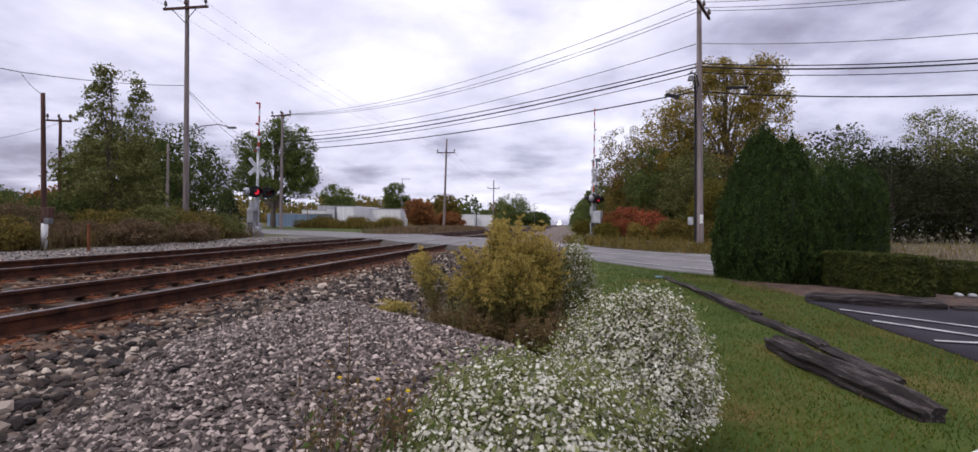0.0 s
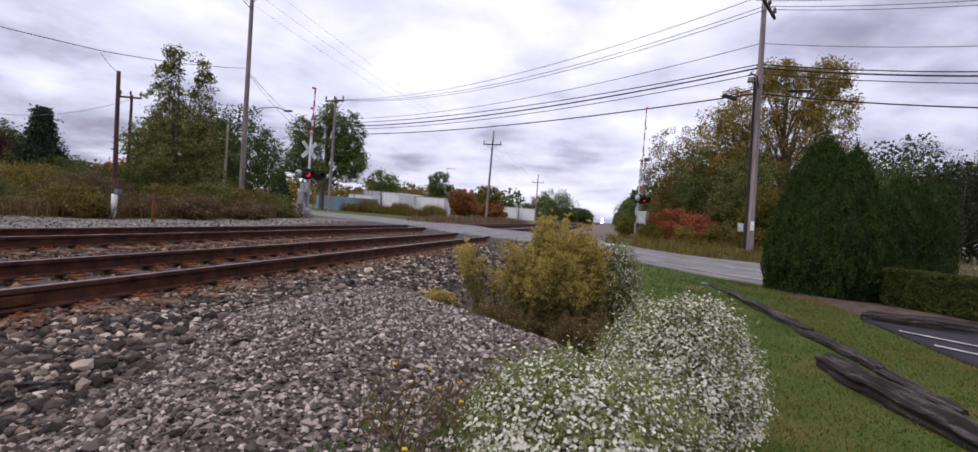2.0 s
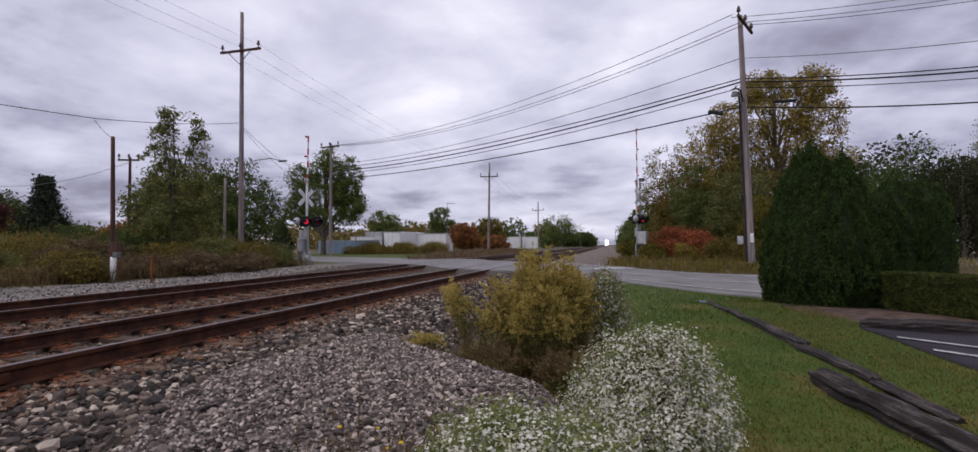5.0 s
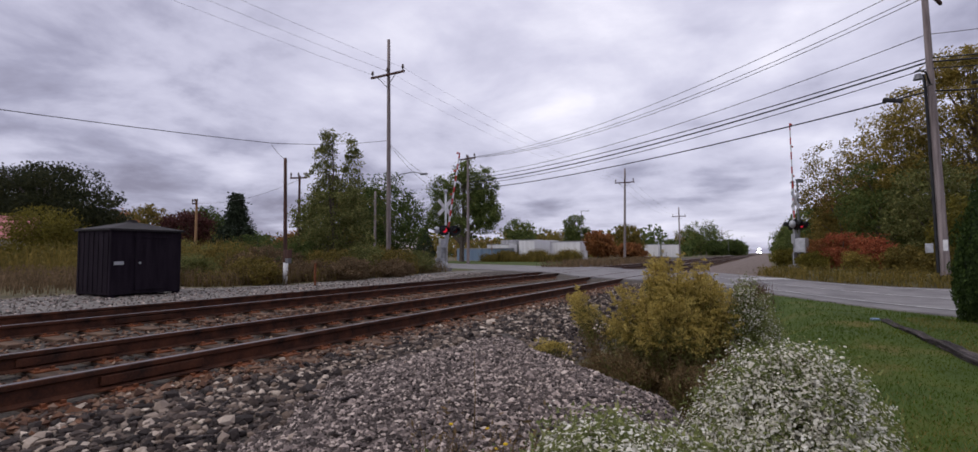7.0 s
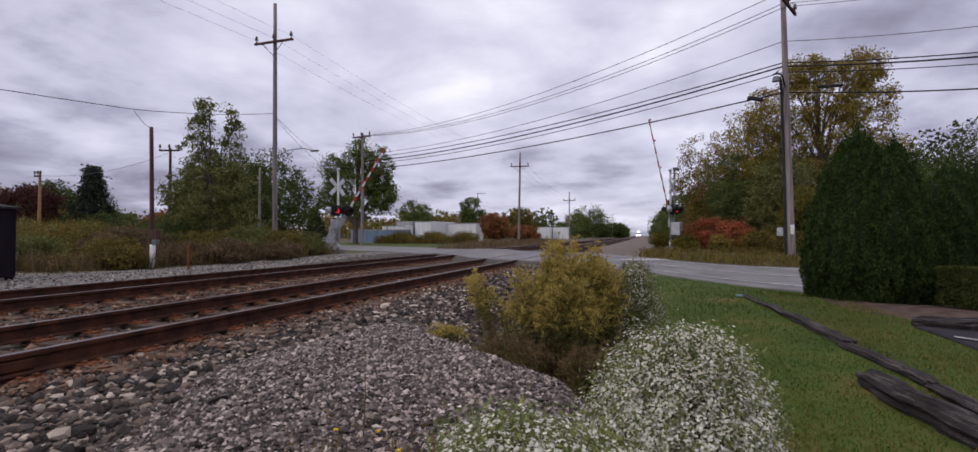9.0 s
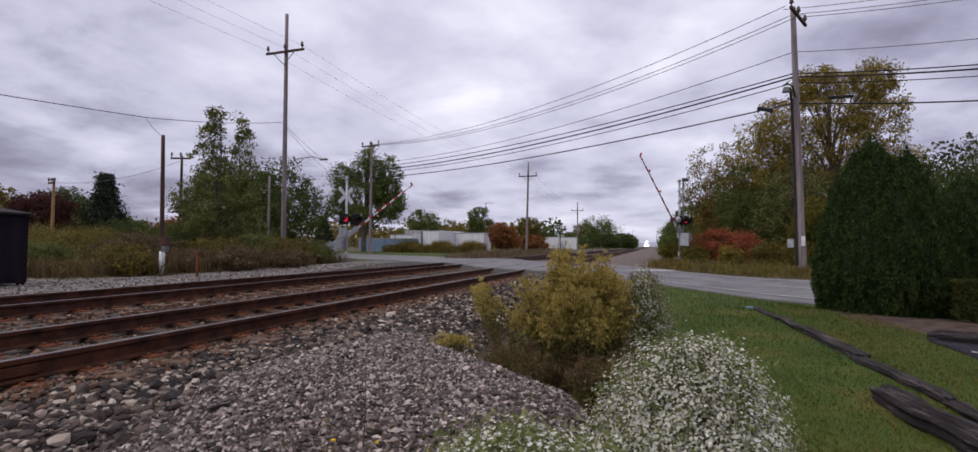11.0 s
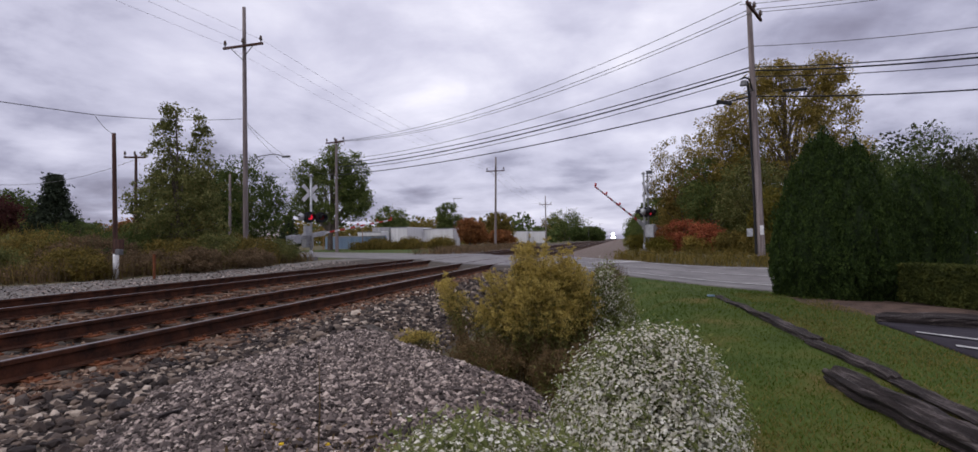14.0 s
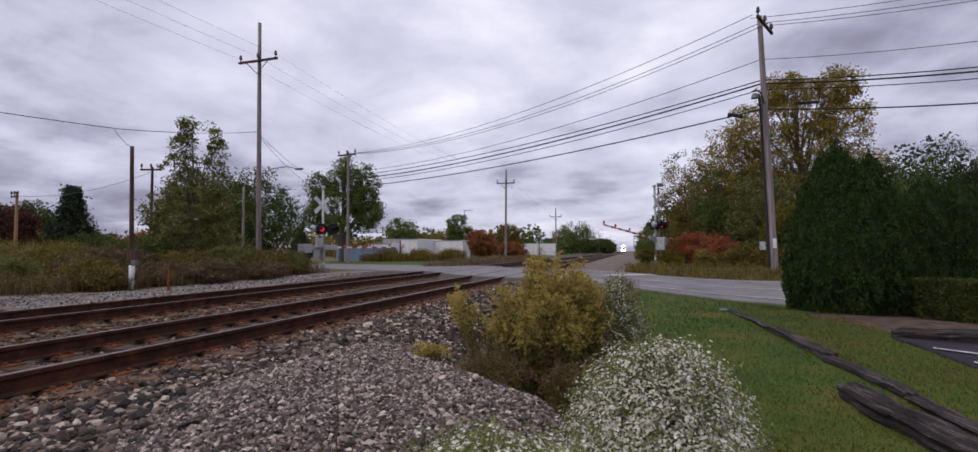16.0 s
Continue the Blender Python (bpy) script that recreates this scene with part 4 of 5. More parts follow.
ARM_DIR = math.degrees(math.atan2(0.9, 0.44))
sigL, armL = crossing_signal(-11.15, 25.5, -0.05, ARM_DIR, 5.55, 1.3, "silver crossing signal with white crossbuck, red flashers and gate arm", 244)
sigR, armR = crossing_signal(5.98, 32.0, 0.08, ARM_DIR + 180, 6.1, 1.45, "silver crossing signal with gate arm beside red sumac", 64)
# relay mast behind the far signal
lm = base("signal_ladder_mast", 6.25, 33.2, 0.06, label="thin steel signal mast with ladder and small fittings", category="mast")
part("mast", cyl(0.06, 0.05, 4.75, sides=10), M["greywire"], lm)
for i in range(9):
    part("rung", box(0.36, 0.03, 0.03, (0.15, 0, 2.2 + i * 0.28)), M["greywire"], lm)
part("cap", cyl(0.16, 0.2, 0.18, (0.1, 0, 4.6), sides=10), M["greywire"], lm)


# ---- locomotive far down the line ----
def locomotive():
    ob = base("locomotive", -0.72, 640, 0, label="distant dark locomotive with bright headlamps on the track", category="locomotive")
    part("hood", box(2.6, 16, 2.6, (0, 9, 2.6), 0.2), M["loco"], ob)
    part("nose", box(2.4, 2.4, 1.9, (0, 0.2, 2.2), 0.25), M["loco"], ob)
    cab = part("cab", box(3.1, 2.6, 3.2, (0, 2.6, 2.9), 0.2), M["loco"], ob)
    for s in (-0.7, 0.7):
        part("windscreen", box(1.0, 0.04, 0.6, (s, 1.29, 3.9), 0.02), M["glass"], cab)
    part("pilot", box(2.8, 0.4, 0.9, (0, -1.1, 0.65), 0.1), M["loco"], ob)
    part("frame", box(2.9, 18, 0.4, (0, 8, 1.2), 0.05), M["loco"], ob)
    for yy in (2.5, 13.5):
        part("bogie", box(2.3, 3.8, 0.85, (0, yy, 0.5), 0.1), M["loco"], ob)
    for px, pz in ((-0.35, 4.4), (0.35, 4.4), (-0.95, 1.5), (0.95, 1.5)):
        part("headlamp", cyl(0.5, 0.5, 0.1, (px, -1.02 if pz < 3 else 1.25, pz), turn=pose(0, 0, 0, 90, 0, 0), sides=14), M["headlamp"], ob, "bright white headlamp")
    return ob


loco = locomotive()


# ---- timbers, edging and bits on the lawn ----
def timber(p, q, w, h, label, seed, sag=0.0):
    """A weathered squared timber from p to q, with split, rounded, uneven edges."""
    rng = np.random.default_rng(seed)
    p, q = np.array(p, float), np.array(q, float)
    L = np.linalg.norm(q - p)
    n, prof = int(L / 0.12) + 2, []
    for a in np.linspace(0, 2 * np.pi, 16, endpoint=False):
        c, s = math.cos(a), math.sin(a)
        k = 1 / max(abs(c), abs(s)) * 0.93 + 0.04
        prof.append((c * k * w / 2, s * k * h / 2))
    prof = np.array(prof)
    V, rise = [], np.convolve(rng.normal(size=n + 8), np.ones(9) / 9, "valid") * 0.05
    side = rng.normal(size=(16, 2)) * 0.012
    for i in range(n):
        k = i / (n - 1)
        end = 0.82 if i in (0, n - 1) else 1.0
        pr = prof * end * (1 + rng.normal(size=(16, 1)) * 0.07) + side
        V += [(x + rise[i], (k - 0.5) * L, y + h / 2 + rise[i] * 0.5 - sag * k) for x, y in pr]
    i = np.arange(n - 1)[:, None] * 16
    j, k = np.arange(16)[None, :], (np.arange(16)[None, :] + 1) % 16
    F = np.stack([i + j, i + k, i + 16 + k, i + 16 + j], -1).reshape(-1, 4)
    me = bpy.data.meshes.new("landscape_timber")
    me.from_pydata([tuple(map(float, v)) for v in V], [], [tuple(map(int, f)) for f in F] + [tuple(range(16)), tuple(range(n * 16 - 16, n * 16))[::-1]])
    me.materials.append(M["timber"])
    ob = new("landscape_timber", me)
    m = (p + q) / 2
    dz = ground_z(q[0], q[1]) - ground_z(p[0], p[1])
    ob.matrix_world = pose(m[0], m[1], float(ground_z(m[0], m[1])) - 0.015, math.degrees(math.atan2(dz, L)), 0, math.degrees(math.atan2(q[1] - p[1], q[0] - p[0])) - 90)
    return tagged(ob, label, "timber", "timbers edging the lawn")


timber((6.64, 4.27), (6.36, 6.12), 0.19, 0.165, "thick weathered dark grey timber lying on grass", 3)
timber((6.95, 5.15), (6.84, 6.1), 0.13, 0.07, "broken rotting end of a timber sunk in grass", 4)
timber((6.86, 6.15), (6.66, 7.5), 0.14, 0.085, "long weathered brown timber edging sunk in grass", 5)
timber((6.66, 7.45), (6.54, 9.4), 0.14, 0.08, "long weathered brown timber edging sunk in grass", 6)
timber((6.54, 9.35), (6.44, 11.75), 0.14, 0.06, "long weathered brown timber edging sunk in grass", 7)
timber((7.84, 8.85), (9.42, 8.5), 0.2, 0.15, "dark weathered timber at the end of parking bays", 8)
timber((9.5, 8.5), (11.6, 8.2), 0.2, 0.12, "pale weathered timber at the end of parking bays", 9)
rng = np.random.default_rng(8)
rock = base("pale_stones", 10.62, 10.15, float(ground_z(10.62, 10.15)), label="few pale stones beside the hedge", category="stones")
for k in range(3):
    bm = bmesh.new()
    bmesh.ops.create_icosphere(bm, subdivisions=2, radius=0.065)
    for v in bm.verts:
        v.co *= 1 + noise.noise(v.co * 9 + Vector((k, 0, 0))) * 0.5
        v.co.z *= 0.6
    bmesh.ops.translate(bm, vec=(k * 0.24, rng.normal() * 0.04, 0.05), verts=bm.verts)
    part("stone", bm, M["greybox"], rock)

def scrap(name, x, y, size, rz, mat, label, tilt=0):
    ob = part(name, box(*size, (0, 0, 0), min(size) * 0.2), M[mat], None)
    ob.matrix_world = pose(x, y, float(ground_z(x, y)) + size[2] * 0.5 + 0.012, tilt, 0, rz)
    return tagged(ob, label, "scrap")


scrap("blue_plastic_scrap", 6.28, 11.75, (0.12, 0.08, 0.03), 20, "bluewall", "small scrap of blue plastic on grass")
scrap("white_board_scrap", 6.52, 3.75, (0.22, 0.045, 0.025), 35, "white", "small white painted board lying on grass")
for x, y, L, rz in ((1.15, 3.2, 0.28, 120), (1.55, 2.75, 0.22, 35), (2.2, 3.4, 0.16, 80), (0.75, 4.9, 0.3, 15)):
    scrap("wood_splinter", x, y, (L, 0.025, 0.018), rz, "timber", "weathered wood splinter lying on ballast")

# ---- lawn ----
rng = np.random.default_rng(21)
P = rng.uniform([4.9, 1.8], [8.0, 13.5], (50000, 2))
near = rng.uniform(0, 1, len(P)) < np.clip(1.5 - (P[:, 1] - 1.8) / 9, 0.25, 1)
P = P[near]
V, F = blades(np.column_stack([P, ground_z(P[:, 0], P[:, 1]) - 0.003]), 0.026, rng, 0.0034, 0.9)
tagged(new("lawn_grass", mesh_from("lawn_grass", V, F, M["g_lawn"])), "short mown green lawn grass with dry patches", "grass", kind="stuff")
P = rng.uniform([4.4, 9], [30, 19], (22000, 2))
P = P[(P[:, 1] < road_near(P[:, 0]) - 0.05) & ~((P[:, 0] > 7.8) & (P[:, 1] < 13.5))]
V, F = blades(np.column_stack([P, ground_z(P[:, 0], P[:, 1]) - 0.003]), 0.05, rng, 0.006, 0.7)
tagged(new("verge_grass", mesh_from("verge_grass", V, F, M["g_lawn"])), "short green grass beside the road", "grass", kind="stuff")


P = rng.uniform([6.75, 2.5], [8.1, 12.5], (16000, 2))
P = P[(P[:, 0] < 8.5 - 0.08 * P[:, 1]) | (P[:, 1] > 9)]
P = P[np.sin(P[:, 0] * 2.9 + 1) * np.sin(P[:, 1] * 1.7) + 0.6 * np.sin(P[:, 1] * 0.9 + P[:, 0]) > rng.uniform(-1.3, 0.7, len(P))]
V, F = blades(np.column_stack([P, ground_z(P[:, 0], P[:, 1]) - 0.003]), 0.03, rng, 0.0035, 0.9)
tagged(new("dry_grass", mesh_from("dry_grass", V, F, M["g_dry"])), "dry yellowed grass between timber edging and parking lot", "grass", kind="stuff")
P = rng.normal([5.55, 4.6], [0.5, 0.9], (3500, 2))
P = P[P[:, 0] > 4.9]
V, F = blades(np.column_stack([P, ground_z(P[:, 0], P[:, 1]) - 0.003]), 0.028, rng, 0.0035, 1.0)
tagged(new("dry_grass", mesh_from("dry_grass", V, F, M["g_dry"])), "thin worn dry patch in mown lawn", "grass", kind="stuff")


# ---- clipped evergreens ----
def arborvitae(x, y, h, r, seed, label, power=1.3, n=9000):
    """A dense cone of upright tufts of flat sprays, over an inner shell coloured dark as the shade in the creases;
    power: how full the shoulders are.
    """
    rng = np.random.default_rng(seed)
    z = float(ground_z(x, y))
    ob = base("arborvitae", x, y, z, label=label, category="evergreen tree", group="clipped evergreens by the lot")

    def girth(k, a):
        prof = np.where(k < 0.22, 0.80 + 0.20 * smooth(0, 0.22, k), (1 - np.clip((k - 0.22) / 0.78, 0, 1) ** power) ** 0.8)
        return r * prof * (1 + 0.06 * np.sin(a * 3 + k * 4 + seed) + 0.05 * np.sin(a * 7 - k * 6))

    per = 75
    m = n // per
    i = np.arange(m)
    k = ((i + 0.5) / m * 0.985) ** (1.2 if power < 3 else 1.0)
    a = i * 2.39996 + rng.normal(size=m) * 0.12
    out = rng.normal(size=m) * 0.05 - 0.03
    u, v = rng.normal(size=(m, per)), rng.normal(size=(m, per))
    w = 0.05 * rng.uniform(0.7, 1.4, (m, 1))
    depth = 0.065 * (1 - 0.5 * np.minimum(u ** 2 + (v * 0.8) ** 2, 4)) - 0.05 * rng.uniform(0, 1, (m, per)) ** 2
    rad = np.maximum(girth(k, a)[:, None] + out[:, None] + depth, 0.02)
    ang = a[:, None] + u * w / np.maximum(girth(k, a)[:, None], 0.12)
    C = np.stack([rad * np.cos(ang), rad * np.sin(ang), np.maximum(k[:, None] * h + v * w * 2.0, 0.02)], -1).reshape(-1, 3)
    V, F = leaves(C, 0.027, rng, 0.38, 0.7, 3)
    part_mesh("crown", mesh_from("crown", V, F, M["l_arb"]), ob)
    # inner shell: its dark colour stands in for shade in the creases
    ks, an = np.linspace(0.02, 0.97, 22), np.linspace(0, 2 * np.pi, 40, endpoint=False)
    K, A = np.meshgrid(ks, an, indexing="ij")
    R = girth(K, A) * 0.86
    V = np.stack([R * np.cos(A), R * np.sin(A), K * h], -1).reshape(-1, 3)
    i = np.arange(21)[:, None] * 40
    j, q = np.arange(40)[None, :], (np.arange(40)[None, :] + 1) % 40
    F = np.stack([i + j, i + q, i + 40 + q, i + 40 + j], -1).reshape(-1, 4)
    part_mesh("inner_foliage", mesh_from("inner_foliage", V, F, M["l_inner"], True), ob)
    part("trunk", cyl(0.09, 0.04, h * 0.8, (0, 0, -0.05), sides=8), M["trunk"], ob)
    return ob


arborvitae(8.38, 12.2, 3.06, 0.95, 1, "tall dense dark green cone-shaped arborvitae", 1.6, 64000)
arborvitae(9.24, 12.95, 3.10, 0.72, 2, "tall dense dark green cone-shaped arborvitae", 1.7, 48000)
arborvitae(10.52, 13.8, 2.72, 0.50, 3, "dense dark green arborvitae with flat clipped top", 6.0, 24000)
arborvitae(11.12, 13.85, 2.66, 0.50, 4, "dense dark green arborvitae with flat clipped top", 6.0, 24000)


def hedge(x, y, length, width, h, seed, n, rz=0):
    """A clipped hedge with rounded ends and shoulders."""
    rng = np.random.default_rng(seed)
    z = float(ground_z(x, y))
    ob = base("hedge", x, y, z, rz, label="low clipped boxy green hedge in mulch", category="hedge", group="clipped hedges by the lot")
    half = np.array([length / 2, width / 2, h / 2])
    d = rng.uniform(-1, 1, (n, 3))
    face = rng.choice(3, n, p=[0.2, 0.4, 0.4])
    d[np.arange(n), face] = np.sign(d[np.arange(n), face])
    d[:, :2] /= np.maximum(1, np.sum(np.abs(d[:, :2]) ** 4, axis=1, keepdims=True) ** 0.25)
    d /= np.maximum(1, np.sum(np.abs(d) ** 9, axis=1, keepdims=True) ** (1 / 9))
    lump = 1 + 0.02 * np.sin(d[:, :1] * 9 + seed) * np.sin(d[:, 2:] * 5 + d[:, 1:2] * 4)
    C = d * half * lump * (1 + rng.normal(size=(n, 1)) * 0.022) + [0, 0, h / 2]
    C = C[C[:, 2] > 0.02]
    V, F = leaves(C, 0.021, rng, 0.6, 0.0, 3)
    part_mesh("foliage", mesh_from("foliage", V, F, M["l_hedge"]), ob)
    part("inner_foliage", box(length * 0.84, width * 0.8, h * 0.84, (0, 0, h * 0.44), 0.12), M["l_hedge"], ob)
    return ob


hedge(9.80, 10.85, 1.95, 0.5, 0.66, 5, 22000, -73)
hedge(12.35, 11.9, 2.2, 0.6, 0.66, 6, 18000, -65)


# ---- plants beside the gravel ----
def aster(x, y, r, top, seed, stems=150, flowers=1500):
    rng = np.random.default_rng(seed)
    z = float(ground_z(x, y))
    h = top - z
    ob = base("aster_bush", x, y, z, label="bushy white-flowering wild aster beside the gravel", category="flowering plant", group="white asters")
    rho, a = np.sqrt(rng.uniform(0, 1, stems)), rng.uniform(0, 2 * np.pi, stems)
    lump = 1 + 0.10 * np.sin(a * 3 + seed) + 0.07 * np.sin(a * 5 + 2 * seed)
    tips = np.stack([np.cos(a) * rho * r * lump, np.sin(a) * rho * r * lump, h * (1 - 0.48 * rho ** 2.8) * rng.uniform(0.84, 1.04, stems)], 1)
    k = np.linspace(0, 1, 6)[:, None]
    foot = rng.normal(size=(stems, 3)) * [0.05, 0.05, 0]
    paths = [f + (t - f) * k * [1, 1, 0] * k ** 0.6 + np.array([0, 0, 1]) * t[2] * k ** 0.8 for f, t in zip(foot, tips)]
    V, F = tubes(paths, [np.linspace(0.0035, 0.0012, 6)] * stems, 3)
    tagged(part_mesh("stem_mass", mesh_from("stem_mass", V, F, M["g_stem"]), ob), kind="stuff")
    allp = np.concatenate([p[2:] for p in paths])
    L = allp[rng.integers(0, len(allp), stems * 80)] + rng.normal(size=(stems * 80, 3)) * 0.04
    L = L[L[:, 2] > 0.16 * h]
    V, F = leaves(L, 0.015, rng, 0.3, 0.2, 3)
    tagged(part_mesh("foliage", mesh_from("foliage", V, F, M["aster_leaf"]), ob), kind="stuff")
    groups = flowers // 6
    t = tips[rng.integers(0, stems, groups)]
    mid = t * (1 - 0.30 * rng.uniform(0, 1, (groups, 1)) ** 2.2) + rng.normal(size=(groups, 3)) * 0.03
    c = np.repeat(mid, 6, axis=0) + rng.normal(size=(groups * 6, 3)) * 0.017
    c = c[c[:, 2] > 0.3 * h]
    n = len(c)
    nrm = c / [r, r, h] + rng.normal(size=(n, 3)) * 0.5 + [0, 0, 0.5]
    nrm /= np.linalg.norm(nrm, axis=1, keepdims=True)
    u = np.cross(nrm, rng.normal(size=(n, 3)))
    u /= np.linalg.norm(u, axis=1, keepdims=True)
    w = np.cross(nrm, u)
    s = 0.0066 * rng.uniform(0.6, 1.4, n)
    an = np.linspace(0, 2 * np.pi, 5, endpoint=False)
    rad = np.array([1.0, 0.8, 1.05, 0.9, 0.85])
    ring = (u[:, None] * (np.cos(an) * rad)[None, :, None] + w[:, None] * (np.sin(an) * rad)[None, :, None]) * s[:, None, None] + c[:, None]
    V, F = ring.reshape(-1, 3), np.arange(5 * n).reshape(-1, 5)
    tagged(part_mesh("bloom", mesh_from("bloom", V, F, M["petal"]), ob, "small white star-shaped flowers"), kind="stuff")
    return ob


aster(4.74, 3.55, 0.43, 0.42, 31, 480, 42000)
aster(4.24, 2.42, 0.40, 0.295, 32, 460, 26000)
aster(4.50, 6.6, 0.2, 0.60, 33, 180, 4200)
aster(4.64, 7.4, 0.16, 0.34, 34, 90, 1500)


def goldenrod(x, y, r, h, seed, stems, label, plume="g_rod", dense=95, lean=(0.0, 0.0)):
    """Bunches of tall stalks that arch outward, each stalk ending in a soft plume of side sprigs, green leaves below it and withered ones at its foot."""
    rng = np.random.default_rng(seed)
    z = float(ground_z(x, y))
    ob = base("goldenrod_clump", x, y, z, label=label, category="shrub", group="goldenrod by the track")
    bunches = max(2, stems // 7)
    ba, bq = rng.uniform(0, 2 * np.pi, bunches), rng.uniform(0, 1, bunches) ** 0.6
    bh = h * (1 - 0.34 * bq ** 2.2) * rng.uniform(0.84, 1.0, bunches)
    i = rng.integers(0, bunches, stems)
    tips = np.stack([np.cos(ba) * r * bq, np.sin(ba) * r * bq, bh], 1)[i] + rng.normal(size=(stems, 3)) * [0.085, 0.085, 0.05]
    tips[:, :2] += np.array(lean) * tips[:, 2:]
    k = np.linspace(0, 1, 7)[:, None]
    foot = (tips - np.array([lean[0], lean[1], 0]) * tips[:, 2:]) * [0.4, 0.4, 0] + rng.normal(size=(stems, 3)) * [0.07, 0.07, 0]
    paths = [f + (t - f) * [1, 1, 0] * k ** 1.8 + np.array([0, 0, 1.0]) * t[2] * (1.12 * k - 0.12 * k ** 3) for f, t in zip(foot, tips)]
    V, F = tubes(paths, [np.linspace(0.0045, 0.0015, 7)] * stems, 3)
    tagged(part_mesh("stalk_mass", mesh_from("stalk_mass", V, F, M["g_stem"]), ob, "thin dry brown stalks"), kind="stuff")

    def along(p, kk):
        return np.stack([np.interp(kk, k[:, 0], p[:, c]) for c in range(3)], 1)

    up_, mid, lo = [], [], []
    for p in paths:
        sprigs, per = 14, max(3, int(dense * 1.7 / 14))
        ks = rng.uniform(0.60, 1.0, sprigs)
        root = along(p, ks)
        sa = rng.uniform(0, 2 * np.pi, sprigs)
        reach = 0.13 * (1.12 - ks) / 0.5 * rng.uniform(0.5, 1.2, sprigs) + 0.012
        q = rng.uniform(0, 1, (sprigs, per))
        c = root[:, None] + np.stack([np.cos(sa)[:, None] * reach[:, None] * q, np.sin(sa)[:, None] * reach[:, None] * q, reach[:, None] * (0.8 * q - 0.55 * q * q)], -1)
        up_.append(c.reshape(-1, 3) + rng.normal(size=(sprigs * per, 3)) * 0.008)
        c = along(p, rng.uniform(0.34, 0.78, int(dense / 2.2)))
        mid.append(c + rng.normal(size=c.shape) * 0.035)
        c = along(p, rng.uniform(0.06, 0.5, int(dense / 3.6)))
        lo.append(c + rng.normal(size=c.shape) * 0.035)
    V, F = leaves(np.concatenate(up_), 0.0115, rng, 0.4, 0.35, 3)
    tagged(part_mesh("plume_mass", mesh_from("plume_mass", V, F, M[plume]), ob, "feathery olive-yellow plumes"), kind="stuff")
    V, F = leaves(np.concatenate(mid), 0.024, rng, 0.22, 0.3, 3)
    tagged(part_mesh("leaf_mass", mesh_from("leaf_mass", V, F, M["g_olive"]), ob, "narrow olive-green leaves"), kind="stuff")
    V, F = leaves(np.concatenate(lo), 0.024, rng, 0.22, 0.0)
    tagged(part_mesh("lower_foliage", mesh_from("lower_foliage", V, F, M["g_stem"]), ob, "withered brown lower leaves"), kind="stuff")
    return ob


goldenrod(3.74, 6.5, 0.36, 1.46, 41, 110, "large feathery olive-yellow goldenrod clump beside the gravel heap", dense=150)
goldenrod(4.04, 6.5, 0.36, 1.36, 42, 110, "feathery olive-yellow goldenrod clump beside the gravel heap", dense=150)
goldenrod(3.92, 6.05, 0.36, 1.12, 48, 80, "feathery olive-yellow goldenrod clump beside the gravel heap", dense=130)
goldenrod(3.45, 6.4, 0.30, 1.15, 47, 30, "feathery olive-yellow goldenrod clump beside the gravel heap", dense=130, lean=(-0.12, 0.0))
goldenrod(3.05, 6.7, 0.30, 1.0, 43, 20, "low sprawling goldenrod clump beside the ballast", dense=120, lean=(-0.35, 0.0))
goldenrod(2.8, 7.0, 0.22, 0.92, 49, 10, "low sprawling goldenrod clump beside the ballast", dense=120, lean=(-0.35, 0.0))
goldenrod(2.58, 6.0, 0.13, 0.18, 44, 22, "small olive tuft of weeds on the gravel", dense=50)
goldenrod(3.45, 5.95, 0.42, 0.55, 45, 70, "low dry brown weeds at the foot of the gravel heap", "g_stem", 45)
goldenrod(4.10, 5.45, 0.36, 0.5, 46, 70, "low dry brown weeds at the foot of the gravel heap", "g_stem", 45)


def weed(x, y, h, seed, mat="g_green", n=9, label="leafy green weed growing at the edge of gravel", flowers=0, leafsize=0.02, per=26):
    rng = np.random.default_rng(seed)
    z = float(ground_z(x, y))
    ob = base("weed", x, y, z, label=label, category="weed", group="weeds at the gravel edge")
    paths = []
    k = np.linspace(0, 1, 6)[:, None]
    for i in range(n):
        t = np.array([rng.normal() * h * 0.3, rng.normal() * h * 0.3, h * rng.uniform(0.5, 1.1)])
        paths.append(rng.normal(size=3) * [0.03, 0.03, 0] + t * [1, 1, 0] * k ** 1.7 + np.array([0, 0, 1]) * t[2] * k)
    V, F = tubes(paths, [np.linspace(0.003, 0.001, 6)] * n, 3)
    tagged(part_mesh("stem_mass", mesh_from("stem_mass", V, F, M["g_stem"]), ob), kind="stuff")
    pts = np.concatenate([p[1:] for p in paths])
    C = pts[rng.integers(0, len(pts), n * per)] + rng.normal(size=(n * per, 3)) * 0.03
    V, F = leaves(C, leafsize, rng, 0.3, 0.3)
    tagged(part_mesh("foliage", mesh_from("foliage", V, F, M[mat]), ob), kind="stuff")
    for i in range(flowers):
        c = paths[i % n][-1] + rng.normal(size=3) * 0.02
        bm = bmesh.new()
        bmesh.ops.create_icosphere(bm, subdivisions=1, radius=0.010)
        bmesh.ops.scale(bm, vec=(1, 1, 0.5), verts=bm.verts)
        bmesh.ops.translate(bm, vec=c, verts=bm.verts)
